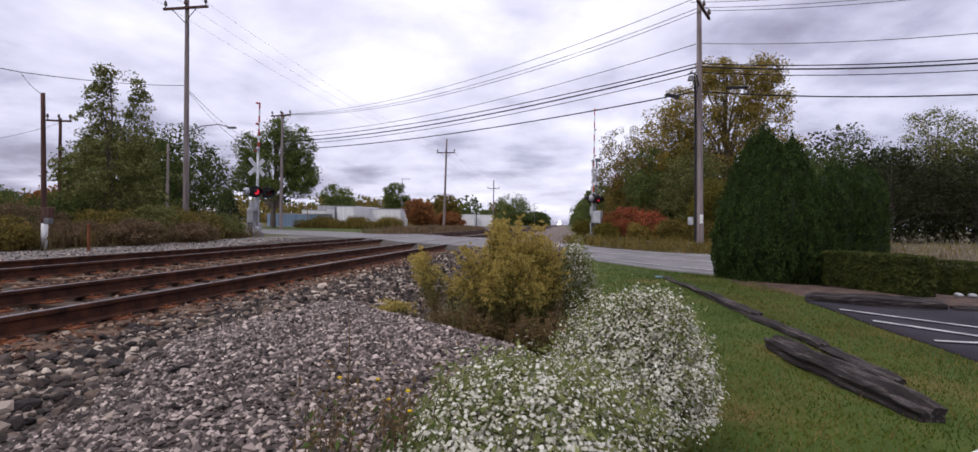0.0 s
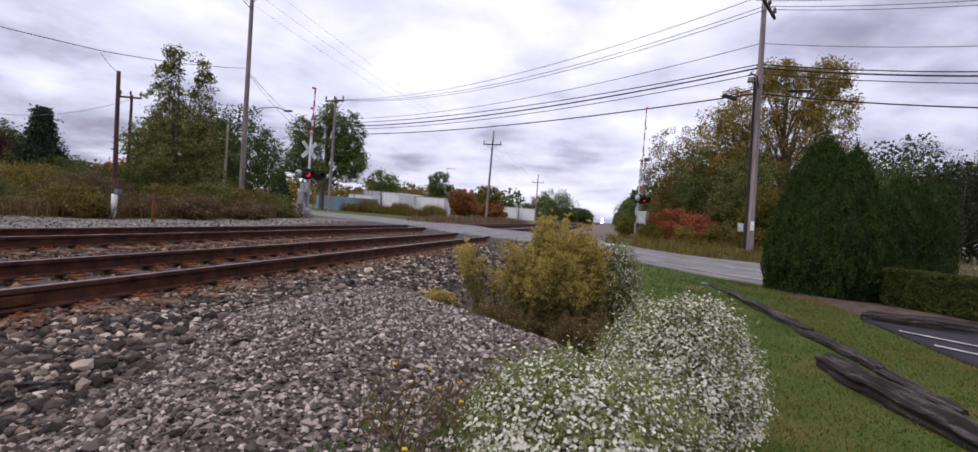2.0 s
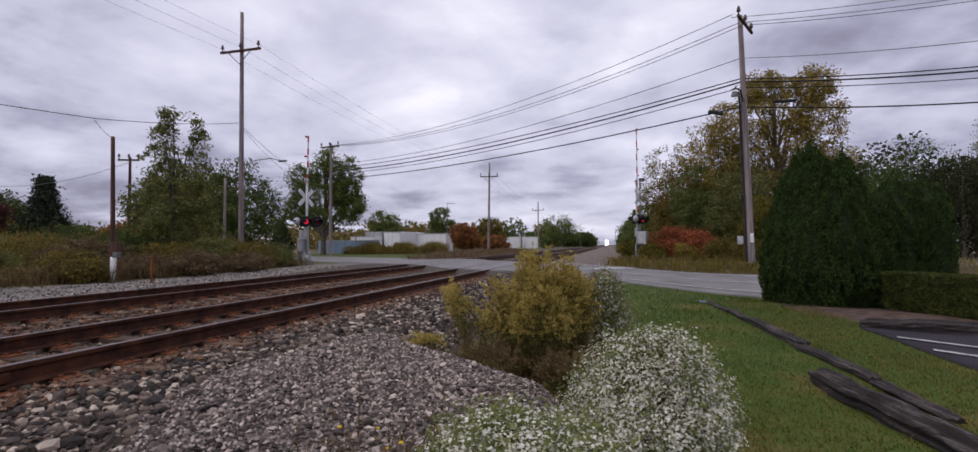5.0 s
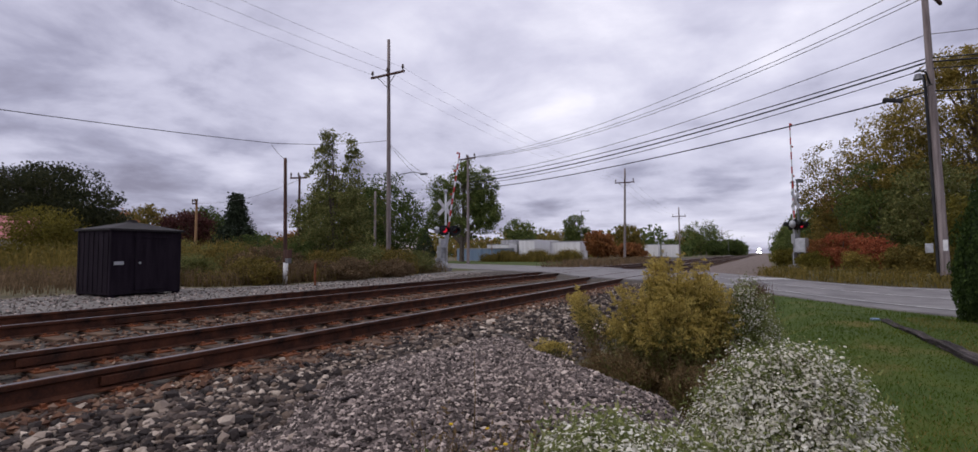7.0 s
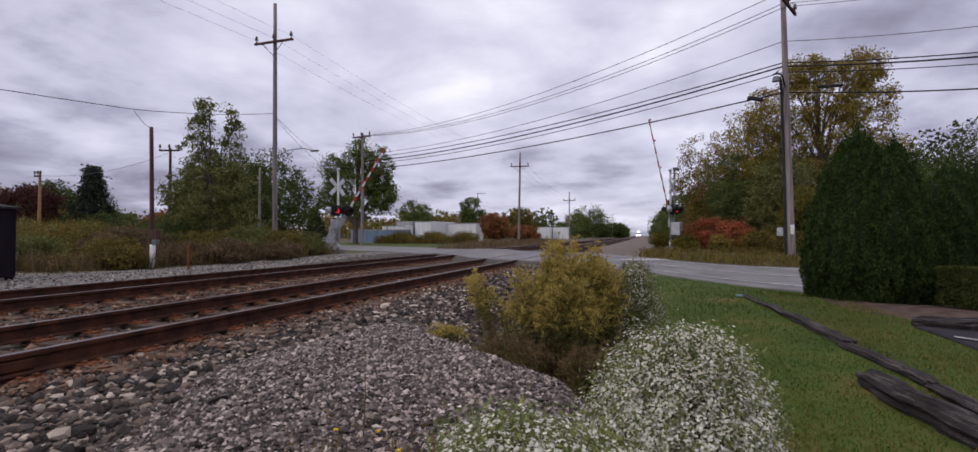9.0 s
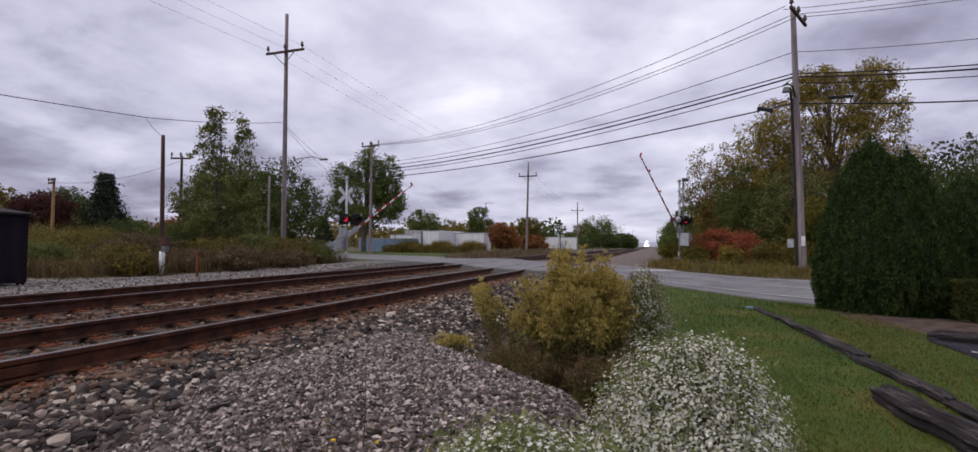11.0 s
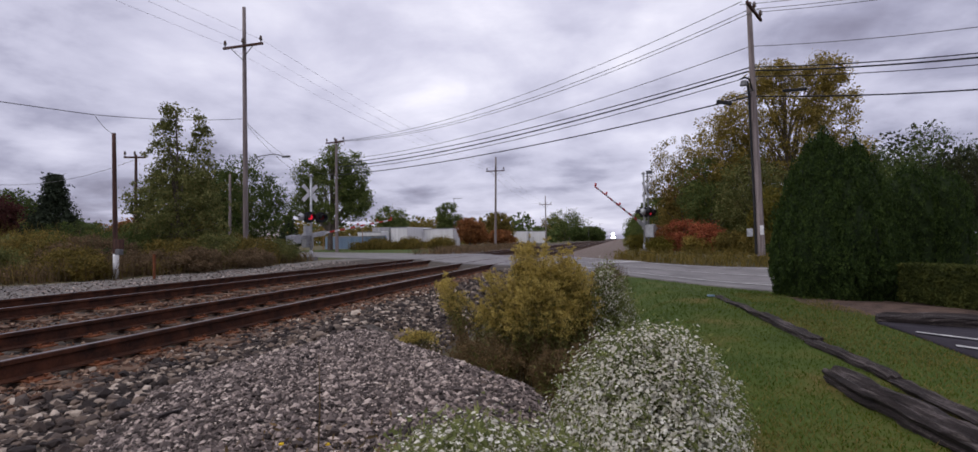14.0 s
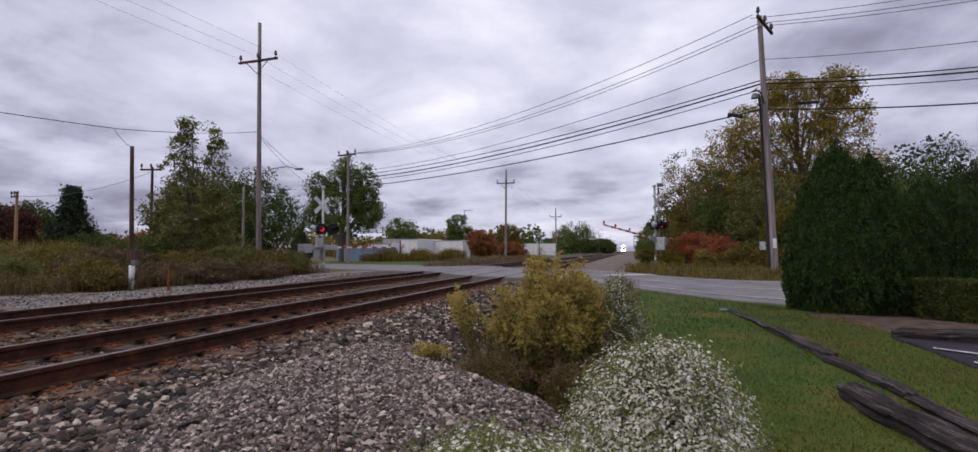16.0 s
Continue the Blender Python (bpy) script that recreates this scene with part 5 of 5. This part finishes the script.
        part("flower", bm, M["yellowpetal"], ob, "small yellow flower")
    return ob


for k, (x, y, h, mt, fl) in enumerate(((3.88, 2.12, 0.30, "g_green", 2), (3.74, 1.98, 0.25, "g_green", 2), (3.60, 1.86, 0.22, "g_green", 0), (3.68, 2.28, 0.34, "g_stem", 2), (3.47, 1.78, 0.22, "g_green", 0),
                                       (2.92, 1.54, 0.24, "g_stem", 0), (2.80, 1.48, 0.18, "g_green", 0), (3.9, 2.35, 0.36, "g_stem", 2), (3.52, 2.45, 0.28, "g_stem", 2), (4.0, 1.85, 0.22, "g_green", 0), (3.78, 2.5, 0.3, "g_stem", 0))):
    weed(x, y, h, 60 + k, mt, flowers=fl, leafsize=0.014, per=40 if mt == "g_green" else 16)
stalk = base("dry_stalk", 3.38, 2.98, float(ground_z(3.38, 2.98)), label="single thin dry brown weed stalk", category="weed")
V, F = tubes([[(0, 0, 0), (0.01, 0.0, 0.2), (0.0, 0.01, 0.42)]], [[0.004, 0.003, 0.0015]], 4)
part_mesh("stem", mesh_from("stem", V, F, M["g_stem"]), stalk)


# ---- tall weeds, as stuff ----
def weeds(name, P, h, rng, mat, label, width=0.012, leafy_n=0, leafsize=0.05):
    z = ground_z(P[:, 0], P[:, 1])
    B = np.column_stack([P, z - 0.02])
    vf = [blades(B, h, rng, width, 0.3)]
    if leafy_n:
        i = rng.integers(0, len(B), leafy_n)
        hh = np.broadcast_to(h, len(B))[i]
        C = B[i] + np.column_stack([rng.normal(size=(leafy_n, 2)) * 0.12, rng.uniform(0.15, 1.0, leafy_n) * hh])
        vf.append(leaves(C, leafsize, rng, 0.4, 0.3))
    V, F = join(*vf)
    return tagged(new(name, mesh_from(name, V, F, mat)), label, "weeds", kind="stuff")


rng = np.random.default_rng(77)


def patch(n, x0, x1, y0, y1):
    return rng.uniform([x0, y0], [x1, y1], (n, 2))


P = patch(12000, -26, -10.4, 11.5, 24.5)
P = P[(P[:, 0] < -12.75 + 0.35 * (P[:, 1] - 14) * (P[:, 1] > 14) + np.sin(P[:, 1] * 3) * 0.2 - 2.2 * smooth(14, 12.3, P[:, 1]))]
weeds("weed_field", P, 0.62 + 0.22 * np.sin(P[:, 0] * 1.3) * np.sin(P[:, 1] * 0.9), rng, M["g_weed"], "tall dry brown and olive weeds beyond the tracks", 0.014, 16000, 0.06)
P = P[rng.uniform(0, 1, len(P)) < 0.5]
weeds("green_weeds", P, 0.6, rng, M["l_olive"], "olive-green leafy weeds among dry stalks", 0.012, 16000, 0.045)
P = patch(5000, -40, -14.9, 2, 12)
weeds("weed_field", P, 0.7, rng, M["g_weed"], "tall dry brown and olive weeds beyond the tracks", 0.014, 7000, 0.06)
P = patch(12000, -60, -24, 14, 32)
weeds("weed_thicket", P, 1.7 + 0.35 * np.sin(P[:, 0] * 0.8), rng, M["l_olive"], "thick olive scrub behind the equipment hut", 0.02, 14000, 0.12)
P = patch(3500, -9.3, -6.6, 34, 75)
weeds("weed_verge", P, 0.5, rng, M["g_weed"], "olive weeds along the track beyond the road", 0.015, 4000, 0.06)
P = patch(5000, -24, -12.8, 52.5, 56)
weeds("weed_verge", P, 0.95 + 0.3 * np.sin(P[:, 0] * 1.7), rng, M["l_olive"], "tall olive weeds along the far side of the road", 0.025, 9000, 0.09)
P = patch(5000, 4.3, 30, 0, 1) 
P[:, 1] = road_near(P[:, 0]) + ROADW + 0.3 + P[:, 1] * 2.5
weeds("road_verge_weeds", P, 0.45, rng, M["l_olive"], "olive and yellow weeds along the far road verge", 0.014, 8000, 0.055)
P = patch(5000, 11.5, 30, 13.5, 15)
weeds("reeds", P, 0.95, rng, M["g_reed"], "pale dry reeds behind the hedges", 0.008, 3000, 0.04)
P = patch(2500, 3.0, 4.7, 7.0, 17.5)
P = P[P[:, 0] > 3.4 + 0.05 * (P[:, 1] - 7)]
weeds("ditch_weeds", P, 0.3, rng, M["g_weed"], "low dry weeds between gravel and lawn", 0.008, 3000, 0.02)
P = np.column_stack([rng.normal(4.3, 0.2, 160), rng.uniform(14, 16.5, 160)])
weeds("ditch_weeds", P, 0.5, rng, M["l_purple"], "dark reddish dry weeds beside the road", 0.008, 500, 0.022)

# ---- trees beyond the tracks ----
E_ = ellipsoid
def spires(rng, n):
    """Two pointed leaders with side branches that widen towards a broad skirt."""
    d = rng.uniform(0.0, 1, n) ** 0.62
    right = rng.uniform(0, 1, n) < 0.46
    a = rng.uniform(0, 2 * np.pi, n)
    lump = 0.62 + 0.38 * np.sin(a * 2 + d * 21 + right * 2) * np.sin(d * 34 + a)
    rad = (0.14 + 2.1 * d ** 0.9) * lump * np.sqrt(rng.uniform(0.1, 1, n))
    cx_ = np.where(right, 1.0 + 0.5 * d, -0.4 - 0.75 * d)
    return np.stack([cx_ + rad * np.cos(a), rad * 0.9 * np.sin(a), np.where(right, 7.5, 8.2) - d * np.where(right, 6.7, 7.4)], 1)


tree("cottonwood", -15.1, 21, -0.15, 8.1, union(spires, spires, E_(-0.3, 0, 2.6, 2.3, 1.8, 2.3, 0.3)), M["l_cotton"], "young grey-green cottonwood with two pointed tops", n=640, per=22, leaf=0.08, spread=0.15, trunk=0.1, seed=101, limbs=34)
tree("dark_leafy_tree", -22.3, 34, 0, 7.6, union(E_(0, 0, 4.6, 3.0, 2.6, 2.6), E_(1.0, 0, 3.0, 3.0, 2.4, 2.2)), M["l_dark"], "dark green rounded leafy tree behind the tall pole", n=190, per=46, leaf=0.12, spread=0.38, seed=102)
tree("maple", -25.9, 52, 0, 11.6, union(E_(-2.6, 0, 8.0, 1.7, 1.6, 1.9, 0.3), E_(0.2, 0, 9.6, 1.9, 1.8, 1.9, 0.3), E_(2.7, 0, 8.3, 1.6, 1.6, 2.2, 0.3), E_(-0.4, 0, 6.6, 3.0, 2.6, 2.0, 0.3), E_(3.2, 0, 5.2, 1.5, 1.6, 1.5, 0.3), E_(-3.2, 0, 4.9, 1.5, 1.6, 1.6, 0.3), E_(0.3, 0, 4.0, 3.4, 2.6, 1.4, 0.3), E_(2.0, 0.5, 6.6, 2.0, 1.8, 1.4, 0.3)), M["l_maple"], "large green maple with dense uneven crown", n=330, per=46, leaf=0.15, spread=0.38, trunk=0.3, seed=103, limbs=24)
tree("spruce", -55.3, 45, 0, 8.6, lambda rng, n: (lambda k, a: np.stack([np.cos(a) * (1 - k) * 3.6 * rng.uniform(0.3, 1, n), np.sin(a) * (1 - k) * 3.6 * rng.uniform(0.3, 1, n), 0.6 + k * 7.8], 1))(rng.uniform(0, 1, n), rng.uniform(0, 6.28, n)), M["l_spruce"], "dark green conical spruce in the distance", "conifer", n=300, per=22, leaf=0.2, spread=0.45, seed=104)
tree("oak", -69.0, 30, 0, 11.6, union(E_(0, 0, 7.2, 9, 7, 4.2), E_(4, 0, 4.6, 8, 6, 3.4), E_(-6, 0, 7, 6, 5, 3.5)), M["l_deep"], "very large dark green oak in the distance", n=520, per=44, leaf=0.22, spread=0.62, trunk=0.5, seed=105)
tree("yellow_green_shrub", -38.4, 18, -0.3, 4.4, union(E_(0, 0, 2.8, 2.6, 2.2, 1.7), E_(0.8, 0, 1.6, 2.8, 2.2, 1.5)), M["l_yellow"], "yellow-green leafy shrub near the equipment hut", "shrub", n=160, per=40, leaf=0.11, spread=0.4, trunk=0.08, seed=106)
rng = np.random.default_rng(9)
for k in range(16):
    x = -128 + k * 5.4 + rng.normal()
    tree("background_tree", x, 62 + rng.normal() * 4, 0, (9.5 + rng.uniform(0, 3)) * (0.42 if -94 < x < -56 else 1), E_(0, 0, 5.8 * (0.42 if -94 < x < -56 else 1), 5.2, 4, 4.6 * (0.42 if -94 < x < -56 else 1), 0.35), M[("l_olive", "l_dark", "l_rust", "l_olive", "l_maple")[k % 5]], "autumn tree in the distant tree line", n=95, per=30, leaf=0.32, spread=0.75, seed=200 + k, limbs=6, group="distant tree line")
tree("dark_red_tree", -61.0, 42, 0, 6.6, E_(0, 0, 4.0, 3.4, 3, 2.4), M["l_purple"], "dark red autumn tree behind the equipment hut", n=120, per=36, leaf=0.2, spread=0.5, seed=107)
for k, (x, y, h, r, mt) in enumerate(((-31.7, 80, 6.8, 2.6, "l_maple"), (-15.3, 70, 4.1, 1.75, "l_rust"), (-26.9, 95, 8.6, 2.3, "l_maple"), (-18.3, 100, 6.4, 2.4, "l_olive"), (-11.6, 160, 10.2, 5.6, "l_maple"), (-17, 175, 8.5, 4, "l_olive"), (-20.3, 120, 4.4, 4, "l_dark"),
                                       (-5.6, 200, 5.6, 4, "l_dark"), (-7.2, 150, 4.2, 2.4, "l_dark"), (-8.2, 240, 6.5, 5, "l_dark"), (-34, 110, 5.6, 5, "l_olive"), (-42, 105, 6, 5, "l_olive"), (-30, 130, 5.4, 6, "l_rust"), (-12.5, 76, 2.3, 1.8, "l_rust"))):
    tree("distant_tree", x, y, 0, h, union(E_(0, 0, h * 0.62, r, r, h * 0.36, 0.4), E_(r * 0.3, 0, h * 0.4, r * 1.05, r, h * 0.3, 0.4)), M[mt], "autumn-tinted tree beyond the crossing" if mt != "l_red" else "rust-red autumn shrub tree beyond the crossing", n=110, per=34, leaf=0.13 + 0.0008 * y, spread=0.16 * r, seed=300 + k, limbs=8, trunk=0.12)
tree("distant_conifer", -34.5, 57, 0, 4.2, lambda rng, n: (lambda k, a: np.stack([np.cos(a) * (1 - k) * 1.5, np.sin(a) * (1 - k) * 1.5, 0.2 + k * 4.0], 1))(rng.uniform(0, 1, n), rng.uniform(0, 6.28, n)), M["l_spruce"], "small blue-black spruce beside the crossing road", "conifer", n=90, per=26, leaf=0.15, spread=0.22, seed=330)

rng = np.random.default_rng(19)


def woods_band(n, x0, x1, y0, y1, h, size, mat, label):
    x, y = rng.uniform(x0, x1, n), rng.uniform(y0, y1, n)
    top = h * (0.72 + 0.2 * np.sin(x * 0.21 + y * 0.05) + 0.14 * np.sin(x * 0.57 + 1.3) + 0.1 * np.sin(x * 1.4))
    C = np.column_stack([x, y, top * rng.uniform(0, 1, n) ** 0.8])
    V, F = leaves(C, size, rng, 0.7, 0.0, 3)
    return tagged(new("distant_woods", mesh_from("distant_woods", V, F, mat)), label, "woods", kind="stuff")


woods_band(9000, -230, -30, 120, 135, 7.5, 0.55, M["l_olive"], "line of olive autumn woods in the distance")
woods_band(9000, -230, -12, 138, 160, 8.5, 0.6, M["l_dark"], "line of dark green woods in the distance")
woods_band(4000, -260, -80, 50, 75, 7.0, 0.45, M["l_rust"], "line of rusty autumn woods in the distance")
woods_band(5000, -30, -4.5, 240, 330, 8.0, 0.7, M["l_dark"], "dark woods along the far tracks")
woods_band(6000, 7.5, 30, 90, 330, 8.0, 0.6, M["l_dark"], "dark woods along the far tracks")
woods_band(34000, 16, 75, 39, 46, 7.6, 0.125, M["l_deep"], "dark olive woods beyond the hedges")
woods_band(16000, 17, 70, 34, 38, 5.6, 0.15, M["l_deep"], "dark undergrowth at the edge of the woods")
woods_band(9000, 7.5, 16, 37, 42, 6.6, 0.14, M["l_olive"], "olive undergrowth at the edge of the woods")

# ---- shrubs in the weeds beyond the tracks ----
for k, (x, y, h, r, mt) in enumerate(((-13.4, 19.2, 1.3, 1.3, "l_olive"), (-11.8, 21.6, 1.25, 1.2, "l_olive"), (-15.2, 17.0, 1.5, 1.5, "g_weed"), (-17.5, 16.8, 1.7, 1.6, "l_olive"), (-13.0, 17.2, 0.85, 0.9, "g_weed"), (-11.2, 22.9, 1.1, 0.9, "l_cotton"), (-20, 20, 2.2, 1.8, "l_dark"), (-12.9, 15.0, 0.75, 0.5, "l_olive"), (-13.8, 15.2, 1.1, 0.9, "l_olive"), (-11.6, 18.3, 0.9, 1.0, "g_weed"), (-12.6, 20.4, 1.4, 1.3, "l_cotton"), (-16.4, 19.5, 1.9, 1.5, "l_dark"), (-13.9, 22.6, 1.5, 1.4, "l_olive"), (-18.2, 14.5, 1.3, 1.3, "l_olive"), (-16.2, 14.0, 1.2, 1.1, "l_cotton"), (-20.5, 16, 1.8, 1.7, "l_olive"), (-10.6, 20.2, 0.7, 0.8, "g_weed"), (-23.5, 18.2, 2.0, 1.8, "l_cotton"))):
    tree("scrub_bush", x, y, float(ground_z(x, y)), h, E_(0, 0, h * 0.5, r, r, h * 0.5, 0.2), M[mt], "olive-brown scrub bush in tall weeds", "shrub", n=110, per=34, leaf=0.055, spread=0.14, seed=400 + k, limbs=10, trunk=0.03, group="scrub beyond the tracks")

# ---- woods across the road ----
rng = np.random.default_rng(15)
woods = [(8.6, 37.5, 7.4, 2.2, "l_olive"), (10.8, 36.5, 8.4, 2.4, "l_olive"), (12.6, 35, 8.6, 2.2, "l_cotton"), (13.8, 33, 8.0, 2.2, "l_olive"), (9.8, 34, 5.6, 1.9, "l_maple"), (11.6, 31.5, 5.2, 1.8, "l_cotton"), (9.6, 41, 6.0, 2.0, "l_rust"),
         (17.6, 36, 6.6, 2.6, "l_dark"), (20, 37, 6.2, 2.6, "l_dark"), (22.8, 38.5, 7.4, 2.4, "l_dark"), (25.3, 37, 6.2, 2.8, "l_deep"), (28.2, 38.5, 9.0, 2.2, "l_cotton"), (30.8, 39, 9.2, 2.4, "l_cotton"), (28, 34.5, 5.4, 3.0, "l_deep"), (31.5, 35, 5.8, 3, "l_deep"), (23, 34, 5.4, 2.8, "l_deep"), (34.5, 36, 7, 3.4, "l_deep"), (38, 34, 7.5, 3.6, "l_dark"), (14.8, 29.5, 3.4, 1.6, "l_gold"), (16.5, 30.5, 4.4, 2, "l_dark"), (12.0, 28.6, 3.2, 1.3, "l_yellow"), (8.8, 46, 4.6, 1.9, "l_dark"), (8.4, 60, 4.4, 2.2, "l_dark"), (6.6, 52, 3.0, 1.5, "l_maple"), (9.0, 80, 5.0, 3.0, "l_olive"), (10.0, 115, 6.0, 4.0, "l_dark")]
for k, (x, y, h, r, mt) in enumerate(woods):
    tree("woodland_tree", x, y, 0.05, h, union(E_(0, 0, h * 0.66, r, r, h * 0.34, 0.3), E_(0, 0, h * 0.4, r * 1.1, r, h * 0.34, 0.3)), M[mt], {"l_olive": "olive-brown autumn tree at the edge of the woods", "l_dark": "dark green tree at the edge of the woods", "l_deep": "very dark brownish-green tree at the edge of the woods", "l_rust": "rusty brown autumn tree at the edge of the woods"}.get(mt, "yellowing green tree at the edge of the woods"), n=200, per=30, leaf=0.085, spread=0.13 * r, seed=500 + k, limbs=14, trunk=0.11, group="woods across the road")
tree("big_golden_tree", 13.8, 33.5, 0.05, 11.0, union(E_(0.2, 0, 8.6, 2.0, 1.8, 1.8, 0.2), E_(1.9, 0, 9.7, 1.2, 1.1, 1.2, 0.2), E_(-0.6, 0, 9.7, 1.2, 1.1, 1.1, 0.2), E_(-2.4, 0, 7.6, 1.6, 1.5, 1.6, 0.2), E_(2.2, 0, 7.6, 1.5, 1.4, 1.6, 0.2), E_(-3.6, 0, 5.8, 1.8, 1.6, 2.0, 0.2), E_(0.0, 0, 5.4, 3.2, 2, 2.8, 0.2), E_(2.0, 0, 5.0, 2.4, 2, 2.6, 0.2)), M["l_gold"], "tall golden-green autumn tree behind the utility pole", n=520, per=40, leaf=0.085, spread=0.26, seed=540, limbs=16, trunk=0.2)
for k, (x, y, h, r, mt) in enumerate(((8.0, 31.2, 1.85, 1.0, "l_red"), (9.0, 30.2, 1.5, 0.9, "l_red"), (7.1, 32.0, 1.5, 0.8, "l_rust"), (9.9, 29.0, 1.1, 0.8, "l_olive"), (8.6, 30.0, 0.9, 0.8, "l_gold"), (10.9, 27.9, 1.0, 0.8, "l_olive"), (5.9, 38, 1.6, 0.9, "l_maple"), (5.6, 36, 1.0, 0.7, "l_yellow"), (6.7, 30.9, 0.8, 0.7, "l_yellow"), (12.3, 26.9, 0.8, 0.8, "l_olive"))):
    tree("roadside_shrub", x, y, 0.03, h, E_(0, 0, h * 0.55, r, r, h * 0.5, 0.15), M[mt], {"l_red": "bright red sumac shrub beside the road", "l_rust": "rust-red shrub beside the road"}.get(mt, "yellow-green shrub beside the road"), "shrub", n=90, per=34, leaf=0.06, spread=0.14, seed=600 + k, limbs=10, trunk=0.03, group="shrubs along the road")


# ---- buildings, containers and trailers in the distance ----
def ribbed_box(name, x, y, z, rz, w, d, h, mat, label, category, ribs=14, group=""):
    ob = base(name, x, y, z, rz, label=label, category=category, group=group)
    part("body", box(w, d, h, (0, 0, h / 2), 0.03), M[mat], ob)
    for i in range(ribs):
        part("side_rib", box(0.09, 0.04, h - 0.2, (-w / 2 + w * (i + 0.5) / ribs, -d / 2 - 0.015, h / 2), 0.01), M[mat], ob)
    part("top_rail", box(w + 0.02, 0.08, 0.12, (0, -d / 2 - 0.02, h - 0.06), 0.01), M["greybox"], ob)
    part("bottom_rail", box(w + 0.02, 0.08, 0.14, (0, -d / 2 - 0.02, 0.07), 0.01), M["greybox"], ob)
    return ob


ribbed_box("storage_container", -26.9, 71, 0.0, -4, 2.6, 8, 2.85, "greybox", "grey storage container end beside white trailer", "container", 4)
ribbed_box("storage_container", -24.2, 71, 0.0, -4, 2.5, 8, 2.85, "container", "white storage container with doors in a yard", "container", 5)
ribbed_box("box_trailer", -20.9, 73, 0.03, -6, 5.6, 2.5, 2.65, "container", "white box trailer parked in a yard", "trailer", 10)
ribbed_box("blue_fence_wall", -27.2, 60, -0.05, 0, 8.2, 0.3, 1.7, "bluewall", "blue-grey sheet metal fence around the yard", "fence", 20)
ribbed_box("white_shed", -27.6, 66, 0.0, 0, 3.4, 3, 2.25, "container", "low white shed behind the blue fence", "shed", 6)
for k, (x, w) in enumerate(((-19.6, 3.4), (-16.2, 2.8), (-13.0, 3.4))):
    ribbed_box("distant_trailer", x, 110 + k * 3, 0.03, 0, w, 2.6, 2.75, "container", "white trailer in the distance beyond the crossing", "trailer", 6, "trailers beyond the crossing")


def house(x, y, z, rz, w, d, h, roof_h, wall, roof, label):
    ob = base("house", x, y, z, rz, label=label, category="house")
    part("wall", box(w, d, h, (0, 0, h / 2), 0.02), M[wall], ob)
    bm = bmesh.new()
    o = 0.35
    a = [bm.verts.new(v) for v in ((-w / 2 - o, -d / 2 - o, h - 0.1), (w / 2 + o, -d / 2 - o, h - 0.1), (w / 2 + o, d / 2 + o, h - 0.1), (-w / 2 - o, d / 2 + o, h - 0.1), (-w / 2 - o, 0, h + roof_h), (w / 2 + o, 0, h + roof_h))]
    for f in ((0, 1, 5, 4), (2, 3, 4, 5), (0, 4, 3), (1, 2, 5), (3, 2, 1, 0)):
        bm.faces.new([a[i] for i in f])
    part("roof", bm, M[roof], ob)
    for sx in (-0.28, 0.28):
        win = part("window", box(1.0, 0.08, 1.1, (sx * w, -d / 2 - 0.02, h * 0.55), 0.01), M["white"], ob)
        part("pane", box(0.84, 0.03, 0.94, (sx * w, -d / 2 - 0.065, h * 0.55)), M["glass"], win)
    part("door", box(0.95, 0.07, 2.0, (0, -d / 2 - 0.02, 1.0), 0.01), M["brownsiding"], ob)
    return ob


house(-63.8, 22.5, 0, 60, 9, 7, 2.6, 2.3, "siding", "roofpink", "small house with faded red roof behind scrub")
house(-42.5, 62, 0, 30, 5, 4.5, 1.9, 1.3, "brownsiding", "siding", "small tan house beyond the crossing road")
yard_pipe = base("pipe_gate_frame", -27.5, 57.5, 0, label="thin rusty pipe frame before the blue fence", category="frame")
for s in (-2.6, 2.6):
    part("post", cyl(0.05, 0.05, 2.5, (s, 0, 0), sides=8), M["poleorange"], yard_pipe)
part("rail", box(5.3, 0.08, 0.08, (0, 0, 2.5), 0.01), M["poleorange"], yard_pipe)
for k, x in enumerate((-24.0, -6.2, -4.9)):
    lampp = base("distant_lamp_post", x, (90, 190, 260)[k], 0, label="thin distant lamp post", category="lamp post", group="distant lamp posts")
    part("pole", cyl(0.07, 0.05, 8.5, sides=8), M["greywire"], lampp)
    part("arm", box(1.6, 0.08, 0.08, (0.7, 0, 8.4), 0.01), M["greywire"], lampp)


# ---- what moves ----
def motions():
    left = ((0, 89), (5.5, 89), (6.5, 87), (7, 80), (7.5, 75), (8, 70), (8.5, 63), (9, 57), (10.2, 44), (11.3, 33), (12, 27), (12.5, 22), (13, 19), (13.5, 14), (14, 10), (15, 3), (16, 0))
    right = ((0, 90), (6.5, 90), (7, 88), (8, 80), (9, 63), (10.2, 50), (11.3, 36), (12, 31), (12.5, 27), (13, 24.5), (13.5, 21), (14, 18), (14.5, 16), (15, 13), (15.5, 9), (16, 6))
    walk(armL, [(t, pose(0, 0, 1.3, 0, -e, 0)) for t, e in left])
    walk(armR, [(t, pose(0, 0, 1.45, 0, -e, 0)) for t, e in right])
    walk(loco, [(0, pose(-0.72, 620, 0)), (8, pose(-0.72, 500, 0)), (16, pose(-0.72, 380, 0))])


motions()
